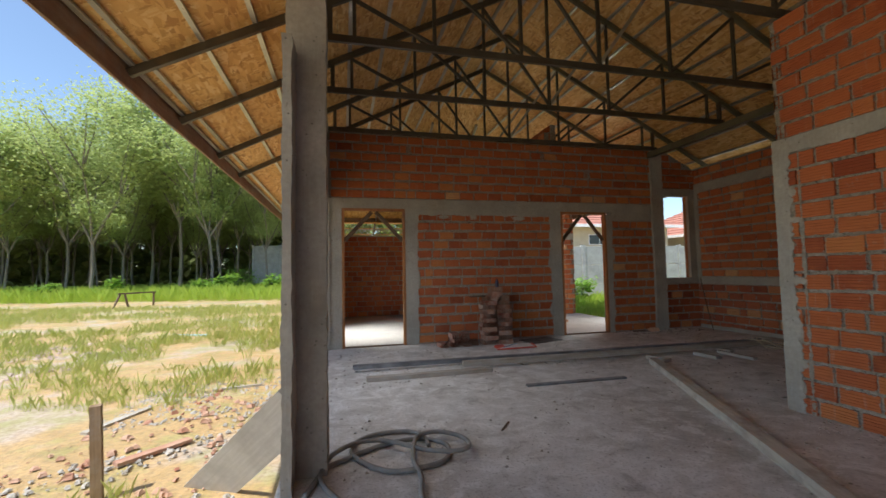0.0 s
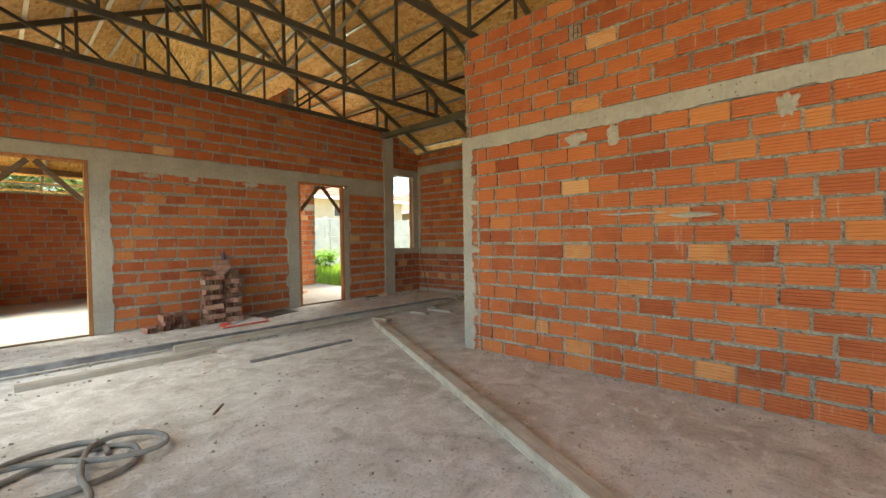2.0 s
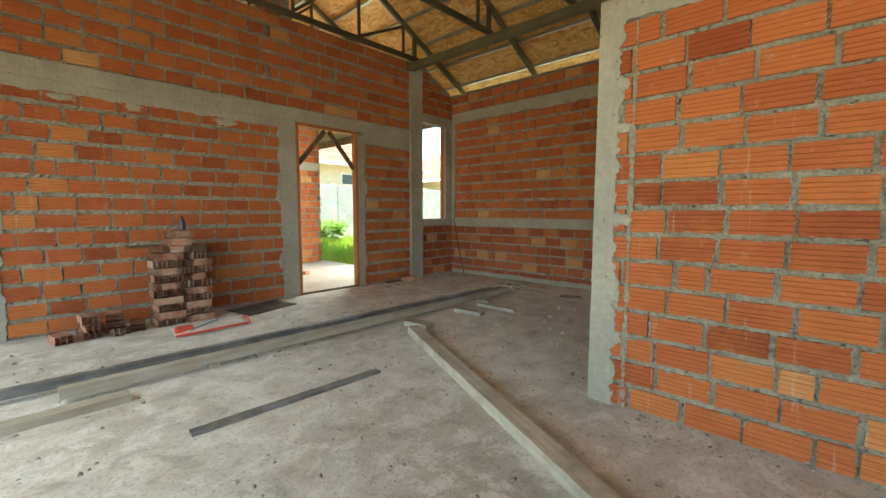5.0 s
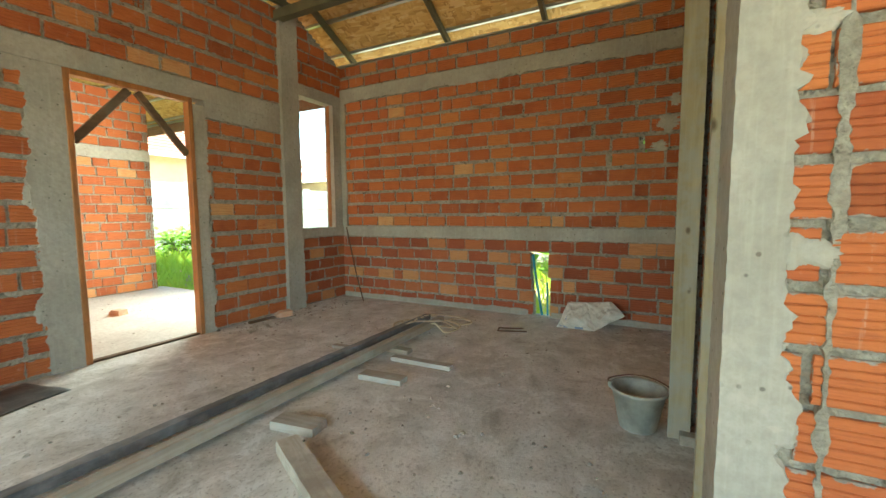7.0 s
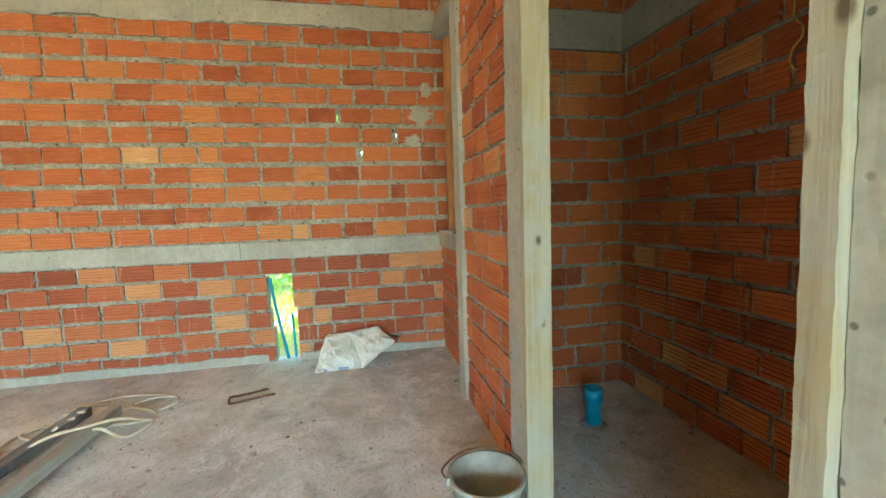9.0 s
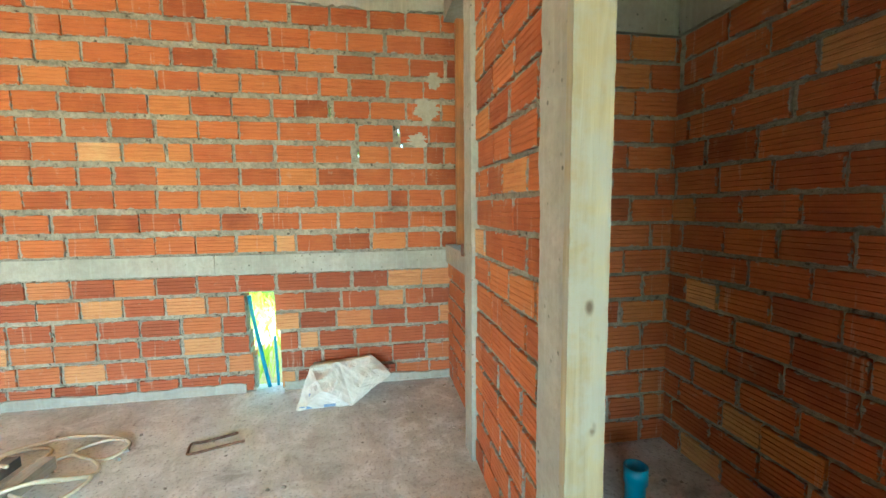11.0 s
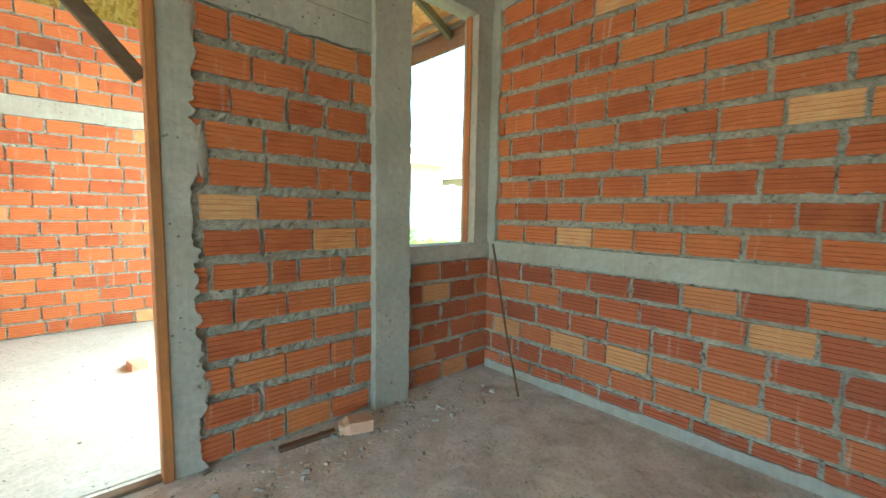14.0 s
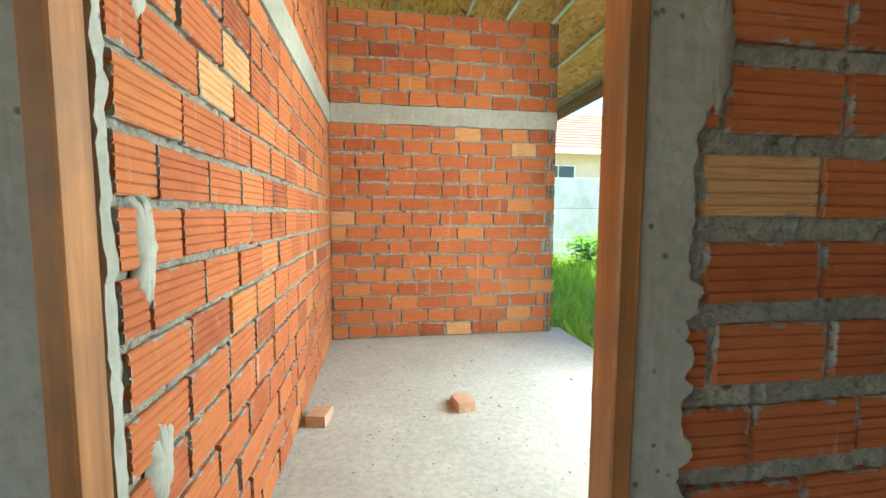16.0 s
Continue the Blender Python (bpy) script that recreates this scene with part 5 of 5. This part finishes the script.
def tree(name, seed, height, count=15000, leaf=(0.13, 0.30), first=0.42, material=None):
    r = random.Random(seed)
    t = thing(name)
    bm = bmesh.new()
    tips = []
    def limb(a, b, ra, rb):
        path = [a, a.lerp(b, .5) + Vector((r.uniform(-.2, .2), r.uniform(-.2, .2), r.uniform(-.05, .2))), b]
        ring = []
        for i, p in enumerate(path):
            d = (path[min(i + 1, 2)] - path[max(i - 1, 0)]).normalized()
            u = d.orthogonal().normalized()
            w = d.cross(u)
            rr = ra + (rb - ra) * i / 2
            ring.append([bm.verts.new(p + (u * math.cos(q) + w * math.sin(q)) * rr) for q in (2 * math.pi * k / 6 for k in range(6))])
        for A, B in zip(ring, ring[1:]):
            for k in range(6):
                bm.faces.new((A[k], A[(k + 1) % 6], B[(k + 1) % 6], B[k]))
    base = Vector((0, 0, -0.1))
    fork = Vector((r.uniform(-.4, .4), r.uniform(-.4, .4), height * first * r.uniform(.55, .8)))
    limb(base, fork, height * 0.0062, height * 0.0048)
    for k in range(r.randint(4, 6)):
        a = 6.28 * k / 5 + r.uniform(-.4, .4)
        mid = fork + Vector((math.cos(a), math.sin(a), 0)) * height * r.uniform(.07, .15) + Vector((0, 0, height * r.uniform(.16, .28)))
        limb(fork, mid, height * .0040, height * .0026)
        tips += [(mid, height * 0.055), (fork.lerp(mid, 0.55), height * 0.05)]
        for q in range(3):
            b = a + r.uniform(-1.1, 1.1)
            end = mid + Vector((math.cos(b), math.sin(b), 0)) * height * r.uniform(.05, .13) + Vector((0, 0, height * r.uniform(.07, .26)))
            limb(mid, end, height * .003, height * .0012)
            tips += [(end, height * r.uniform(.06, .10)), (mid.lerp(end, .6), height * .065)]
    bmesh.ops.recalc_face_normals(bm, faces=bm.faces)
    part("trunk", bm, BARK, t)
    vs, fs = leaves(r, tips, count, *leaf)
    obj("crown", mesh_of("crown", vs, fs, material or LEAF), None, t)
    return t


def plantation():
    r = random.Random(11)
    kinds = [tree("rubber_tree", 30 + k, h, first=0.36) for k, h in enumerate((22.5, 19.5, 24.5, 20.5))]
    for k in kinds:
        tagged(k, "slim grey rubber tree with an airy green crown", "tree", "rubber trees behind the road")
    spots = [(-17.0, 35.2, 0, 0.85), (-24.5, 36.5, 2, 0.9), (-9.5, 36.0, 1, 0.8)]
    for row in range(7):
        for col in range(17):
            x = -64 + col * 3.9 + r.uniform(-.8, .8)
            y = 38.0 + row * 4.6 - 0.14 * x * 0.8 + r.uniform(-.8, .8)
            if row >= 5 and (col + row) % 2:
                continue
            spots.append((x, y, r.randrange(4), r.uniform(0.8, 1.12)))
    for i, (x, y, k, s) in enumerate(spots):
        m = pose(x, y, GZ, 0, 0, r.uniform(0, 360)) @ Matrix.Diagonal((s, s, s, 1))
        if i < 4:
            kinds[i].matrix_basis = m
        else:
            copy_thing(kinds[k], m)


plantation()


def far_wood():
    """The closed wood behind the plantation: one mass of leaves and stems."""
    r = random.Random(17)
    vs, fs = [], []
    cs = []
    for i in range(220):
        x = -105 + 125 * r.random()
        y = 62 - 0.1 * x + r.uniform(-3, 8)
        for z in (0.4, 1.2, 2.2, 3.6, 5.5, 8, 11, 14):
            cs.append((Vector((x, y, z + r.uniform(-1, 1))), 2.6))
    a, b = leaves(r, cs, 70000, 0.6, 1.4)
    return tagged(obj("far_wood", mesh_of("far_wood", a, b, LEAF), None), "dense shaded wood behind the plantation", "wood", kind="stuff")


far_wood()


def bush(name, at, size, count, seed, label, category, leaf=(0.10, 0.22), material=None):
    r = random.Random(seed)
    cs = [(Vector((r.uniform(-1, 1) * size[0], r.uniform(-1, 1) * size[1], r.uniform(0.15, 1) * size[2])), size[2] * r.uniform(.25, .45)) for _ in range(14)]
    vs, fs = leaves(r, cs, count, *leaf, 0.1)
    vs = [(x, y, max(z, 0.0)) for x, y, z in vs]
    t = thing(name, at)
    obj("foliage", mesh_of("foliage", vs, fs, material or LEAF_B), None, t)
    bm = bmesh.new()
    for c, _ in cs[:6]:
        bar((0, 0, -0.05), tuple(c), 0.02, 0.02, 0, bm)
    part("stems", bm, BARK, t)
    return tagged(t, label, category)


bush("shrub", (-7.6, 37.0, GZ), (0.9, 0.8, 1.9), 900, 1, "round green shrub beside the concrete fence end", "shrub")
for i, (x, y, sx, h) in enumerate(((-14, 33.6, 6, 1.1), (-27, 35.4, 6, 1.3), (-38, 37.2, 6, 1.2), (-5, 33.2, 4, 1.3))):
    bush("undergrowth", (x, y, GZ), (sx, 0.8, h), 2600, 40 + i, "low green undergrowth along the edge of the wood", "undergrowth", (0.15, 0.35))
for i, (x, y, h) in enumerate(((11.5, -2.5, 4.5), (13.5, 1.5, 5.5), (10.6, 0.3, 3.0), (12.0, 4.2, 3.6), (13.5, 7.5, 4.5), (10.2, -5.5, 5.0))):
    bush("garden_shrub", (x, y, GZ), (1.7, 1.7, h), 2600, 60 + i, "dense sunlit green shrub beyond the side window", "shrub", (0.16, 0.34))
for i, (x, y) in enumerate(((9.2, 15.6), (11.0, 14.8), (7.6, 15.9), (17.6, 15.8))):
    bush("garden_bush", (x, y, GZ + 0.1), (0.6, 0.5, 0.85), 700, 80 + i, "leafy bright green bush before the block fence", "bush")


def grass(name, count, area, z, lo, hi, mat, label, seed, keep=None, blades=7, spread_r=0.10):
    r = random.Random(seed)
    vs, fs = [], []
    for _ in range(count):
        x, y = r.uniform(area[0], area[1]), r.uniform(area[2], area[3])
        if keep and not keep(x, y):
            continue
        h0 = lo + (hi - lo) * r.random() ** 1.6
        zz = ground_height(x, y) if z is None else z
        for _ in range(blades):
            a, b = r.uniform(0, 6.28), r.uniform(0, 6.28)
            px, py = x + math.cos(a) * spread_r * r.random(), y + math.sin(a) * spread_r * r.random()
            h = h0 * r.uniform(.5, 1.1)
            lean = h * r.uniform(.1, .6)
            w = 0.0012 + 0.0050 * h
            dx, dy = math.cos(b), math.sin(b)
            o = len(vs)
            vs += [(px - dy * w, py + dx * w, zz - .01), (px + dy * w, py - dx * w, zz - .01), (px + dx * lean * .4 + dy * w * .8, py + dy * lean * .4 - dx * w * .8, zz + h * .65), (px + dx * lean, py + dy * lean, zz + h)]
            fs += [(o, o + 1, o + 2), (o, o + 2, o + 3)]
    return tagged(obj(name, mesh_of(name, vs, fs, mat), None), label, "grass", kind="stuff")


outside = lambda x, y: x < -0.6 and abs(y - ROAD_Y(x)) > 2.3
patchy = lambda x, y: outside(x, y) and noise.noise(Vector((x * 0.45, y * 0.45, 5))) + 0.5 * noise.noise(Vector((x * 1.7, y * 1.7, 3))) > 0.12 - 0.08 * max(0.0, -x - 2)
verge = lambda x, y: y > ROAD_Y(x) + 2.3
patchy2 = lambda x, y: outside(x, y) and noise.noise(Vector((x * 0.2, y * 0.35, 9))) + 0.3 * noise.noise(Vector((x * 1.1, y * 1.1, 2))) > -0.12
grass("yard_grass_near", 5200, (-9, -0.7, 4.0, 14), None, 0.04, 0.26, GRASS, "tufts of yellow-green weeds in the wet yard", 1, patchy, 9)
grass("yard_grass_far", 30000, (-34, -1.0, 12, 31), None, 0.08, 0.26, GRASS, "patchy yellow-green grass across the yard", 2, lambda x, y: patchy2(x, y) and not verge(x, y), 6, 0.3)
grass("verge_grass", 20000, (-50, 2, 25, 46), None, 0.35, 0.95, LUSH, "green verge grass beyond the dirt road", 3, lambda x, y: x < -0.6 and verge(x, y), 6, 0.35)
field = lambda x, y: not (x < 6.35 and y < 11.3) and not (x < 3.9 and y < 13)
grass("field_grass", 9000, (3.0, 22, 8.2, 17.3), None, 0.18, 0.55, LUSH, "bright tall grass between the house and the fence", 4, field, 6, 0.16)
grass("side_grass", 3000, (7.4, 13, -6, 8.2), None, 0.12, 0.4, LUSH, "bright grass along the side of the house", 5, None, 6, 0.16)


# ---- block fence and the neighbour's house ----
def block_fence(name, a, b, height, label, mat=None):
    t = thing(name, (*a, GZ + 0.05))
    d = Vector((b[0] - a[0], b[1] - a[1], 0))
    n = max(1, round(d.length / 2.5))
    ang = math.degrees(math.atan2(d.y, d.x))
    t.matrix_basis = pose(*a, GZ + 0.05, 0, 0, ang)
    step = d.length / n
    r = random.Random(n)
    for i in range(n + 1):
        part("post", box((i * step - 0.09, -0.09, 0), (i * step + 0.09, 0.09, height + 0.05), 0.008), mat or BLOCK, t)
    for i in range(n):
        for k in range(3):
            z0 = height * k / 3
            part("panel", box((i * step + 0.09, -0.05 + r.uniform(-.008, .008), z0 + 0.006), ((i + 1) * step - 0.09, 0.05, z0 + height / 3 - 0.006), 0.01), mat or BLOCK, t)
    return tagged(t, label, "fence")


block_fence("block_fence", (3.0, 17.6), (33.0, 17.2), 2.45, "grey stained concrete panel fence behind tall grass")
# slightly darker concrete than the block fence
DARK_BLOCK = mat_concrete("dark_fence_block", (0.22, 0.22, 0.205), (0.40, 0.40, 0.38))
block_fence("fence_end", (-7.4, 40.2), (1.5, 37.2), 4.0, "dark concrete fence end beside the yard", DARK_BLOCK)

PLASTER = mat_plain("cream_plaster", (0.50, 0.45, 0.32), (0.60, 0.55, 0.41), 1.5, 0.9)
RTILE = mat_plain("red_brown_roof_tile", (0.30, 0.12, 0.085), (0.45, 0.21, 0.15), 1.6, 0.75)
WHITEP = mat_plain("white_paint", (0.72, 0.72, 0.70), (0.82, 0.82, 0.80), 3.0, 0.5)
DARKGL = Mat("dark_window_glass", 0.08).color((0.03, 0.04, 0.045)).m


def house(name, at, w, d, h, ridge, wins, label):
    t = thing(name, at)
    part("wall", box((0, 0, -0.3), (w, d, h), 0.02), PLASTER, t)
    o = 0.7
    bm = bmesh.new()
    rows = 14
    cx0, cx1, cy = d / 2, w - d / 2, d / 2
    def ring(p):
        x0, x1 = -o + (cx0 + o) * p, w + o - (w + o - cx1) * p
        y0, y1 = -o + (cy + o) * p, d + o - (d + o - cy) * p
        return x0, x1, y0, y1
    for i in range(rows):
        p, q = i / rows, (i + 1) / rows
        za, zb = h + ridge * p + 0.05, h + ridge * q
        x0, x1, y0, y1 = ring(p)
        u0, u1, v0, v1 = ring(q)
        lo = [(x0, y0), (x1, y0), (x1, y1), (x0, y1)]
        hi = [(u0, v0), (u1, v0), (u1, v1), (u0, v1)]
        for k in range(4):
            j = (k + 1) % 4
            bm.faces.new([bm.verts.new(c) for c in ((*lo[k], za), (*lo[j], za), (*hi[j], zb), (*hi[k], zb))])
            bm.faces.new([bm.verts.new(c) for c in ((*lo[k], za - 0.05), (*lo[j], za - 0.05), (*lo[j], za), (*lo[k], za))])
    bmesh.ops.remove_doubles(bm, verts=bm.verts, dist=0.001)
    bmesh.ops.recalc_face_normals(bm, faces=bm.faces)
    roof = part("roof", bm, RTILE, t)
    part("fascia", box((-o, -o - 0.03, h - 0.12), (w + o, -o, h + 0.06)), WHITEP, t)
    part("fascia", box((-o - 0.03, -o, h - 0.12), (-o, d + o, h + 0.06)), WHITEP, t)
    part("soffit", box((-o, -o, h - 0.02), (w + o, d + o, h + 0.02)), WHITEP, t)
    for x, z, ww, hh in wins:
        win = part("window", box((x - ww / 2, -0.03, z), (x + ww / 2, 0.02, z + hh), 0.005), WHITEP, t)
        for s in (0, 1):
            xa = x - ww / 2 + 0.05 + s * (ww / 2 - 0.03)
            part("pane", box((xa, -0.045, z + 0.05), (xa + ww / 2 - 0.08, -0.028, z + hh - 0.05)), DARKGL, win)
    return tagged(t, label, "house")


house("neighbour_house", (6.5, 23.5, GZ), 14.0, 8.0, 4.1, 2.6, [(5.2, 2.95, 1.5, 0.65), (9.0, 2.95, 1.5, 0.65), (1.5, 2.95, 1.2, 0.65)], "cream single-storey house with a red hipped tile roof")
house("neighbour_house", (22.5, 21.5, GZ), 9.0, 9.0, 3.6, 2.9, [(2.0, 2.2, 1.2, 0.8)], "cream house with a red hipped tile roof behind the fence")


# ---- things in the yard ----
rp = part("leaning_board", rough_box((-0.2, -0.15, 0), (1.3, 0.15, 0.035), 0.06, 0.003, 0.0, 3), mat_wood("cement_ramp_board", (0.46, 0.44, 0.41), (0.62, 0.60, 0.57), 0, 0.85, (0.36, 0.34, 0.31), 0.5))
ramp_l, ramp_w = Vector((0.566, -0.543, 0.619)).normalized(), Vector((0.710, -0.060, -0.702)).normalized()
rp.matrix_basis = Matrix.Translation(Vector((-0.94, 4.83, -0.38)) + ramp_w * 0.15) @ Matrix((ramp_l, ramp_w, ramp_l.cross(ramp_w))).transposed().to_4x4()
tagged(rp, "wide cement-grey board leaning up against the column", "board")
stake = part("stake", rough_box((-0.032, -0.028, -0.05), (0.032, 0.028, 0.66), 0.04, 0.004, 0.0, 9), mat_wood("old_brown_stake", (0.16, 0.10, 0.055), (0.30, 0.20, 0.11), 2))
stake.matrix_basis = pose(-1.47, 4.80, GZ - 0.02, 1.5, -1.5, 12)
tagged(stake, "rough brown wooden stake driven into the wet ground", "stake")
RUB = mat_plain("brick_rubble", (0.30, 0.12, 0.07), (0.52, 0.36, 0.26), 1.8, 0.9)
crumbs("yard_rubble", 420, (-2.4, -0.75, 4.3, 7.6), GZ - 0.01, 0.006, 0.050, RUB, "broken brick rubble and stones on wet ground", 12, -0.15)
crumbs("yard_gravel", 3000, (-10, -4.0, 8.5, 13.5), GZ - 0.01, 0.01, 0.055, mat_plain("pink_crushed_rubble", (0.42, 0.31, 0.25), (0.58, 0.47, 0.40), 2.0, 0.95), "pinkish crushed rubble across the yard", 14, -0.05)
crumbs("pale_stones", 2600, (-2.3, -0.55, 4.2, 8.0), GZ - 0.012, 0.004, 0.030, mat_plain("pale_grey_stones", (0.26, 0.235, 0.20), (0.46, 0.43, 0.39), 3.0, 0.95), "pale grey stones and cement lumps beside the house", 16, -0.1)
for i, (a, b, w) in enumerate((((-2.28, 6.2), (-2.0, 6.9), 0.08), ((-1.62, 5.35), (-1.2, 5.75), 0.09), ((-1.5, 7.5), (-0.9, 7.6), 0.05), ((-3.5, 18.2), (-1.5, 17.6), 0.10), ((-2.2, 19.2), (-0.8, 19.5), 0.10))):
    timber("yard_board", a, b, w, 0.03, TIMBER if i != 1 else RUB, "short weathered board lying in the wet yard", "board", GZ - 0.01, 30 + i, "boards in the yard")
tagged(part("yard_pipe", tube([(-10.5, 13.6, GZ + .03), (-8.1, 14.0, GZ + .04), (-6.8, 14.2, GZ + .03), (-5.5, 14.1, GZ + .04), (-4.2, 13.3, GZ + .03), (-3.1, 12.9, GZ + .03)], 0.03, 8, 6),
             mat_plain("pale_blue_hose", (0.25, 0.42, 0.46), (0.36, 0.54, 0.58), 2.0, 0.5)), "pale blue water hose lying across the yard", "hose")
bt = thing("timber_barrier", (-10.2, 23.6, GZ), 60)
for nm, a, b in (("leg", (0, 0, 0), (0.35, 0, 0.75)), ("leg", (0.75, 0, 0), (0.55, 0, 0.75)), ("leg", (2.0, 0, 0), (2.0, 0, 0.75)), ("rail", (0.25, 0, 0.75), (2.1, 0, 0.75))):
    part(nm, bar(a, b, 0.07, 0.07), BRACE, bt)
tagged(bt, "low crude timber barrier at the road edge", "barrier")


# ---- bricks of the walls ----
END = BRICKS[0].copy()
END.clear_geometry()
bm_end = bmesh.new()
bm_end.from_mesh(hb0.data)
bmesh.ops.transform(bm_end, matrix=Matrix.Diagonal((BH / 0.112, BT / 0.215, 0.07 / 0.066, 1)) @ Matrix.Translation((0, 0, -0.033)), verts=bm_end.verts)
bmesh.ops.transform(bm_end, matrix=pose(0, 0, 0, 0, 90, 0), verts=bm_end.verts)
bm_end.to_mesh(END)
bm_end.free()


def place_bricks():
    count = {}
    rest = {}
    for wall, axis, c, a, b, z, thick, h, tilt, k in pending:
        n = count.get(wall.name, 0)
        count[wall.name] = n + 1
        m = pose(c, (a + b) / 2, z, tilt, 0, 90) if axis == "x" else pose((a + b) / 2, c, z, 0, tilt, 0)
        m = m @ Matrix.Diagonal(((b - a) / (BL if k >= 0 else 0.07), thick / BT, h / BH, 1))
        me = BRICKS[k] if k >= 0 else END
        if n < 300:
            ob = bpy.data.objects.new("brick", me)
            scene.collection.objects.link(ob)
            ob.matrix_basis = m
            ob.parent = wall
        else:
            rest.setdefault(wall, []).append((m, me))
    for wall, items in rest.items():
        vs, fs = [], []
        for m, me in items:
            o = len(vs)
            vs += [tuple(m @ v.co) for v in me.vertices]
            fs += [tuple(i + o for i in p.vertices) for p in me.polygons]
        tagged(obj("bricks", mesh_of("bricks", vs, fs, BRICK_J), None, wall), kind="stuff")


place_bricks()
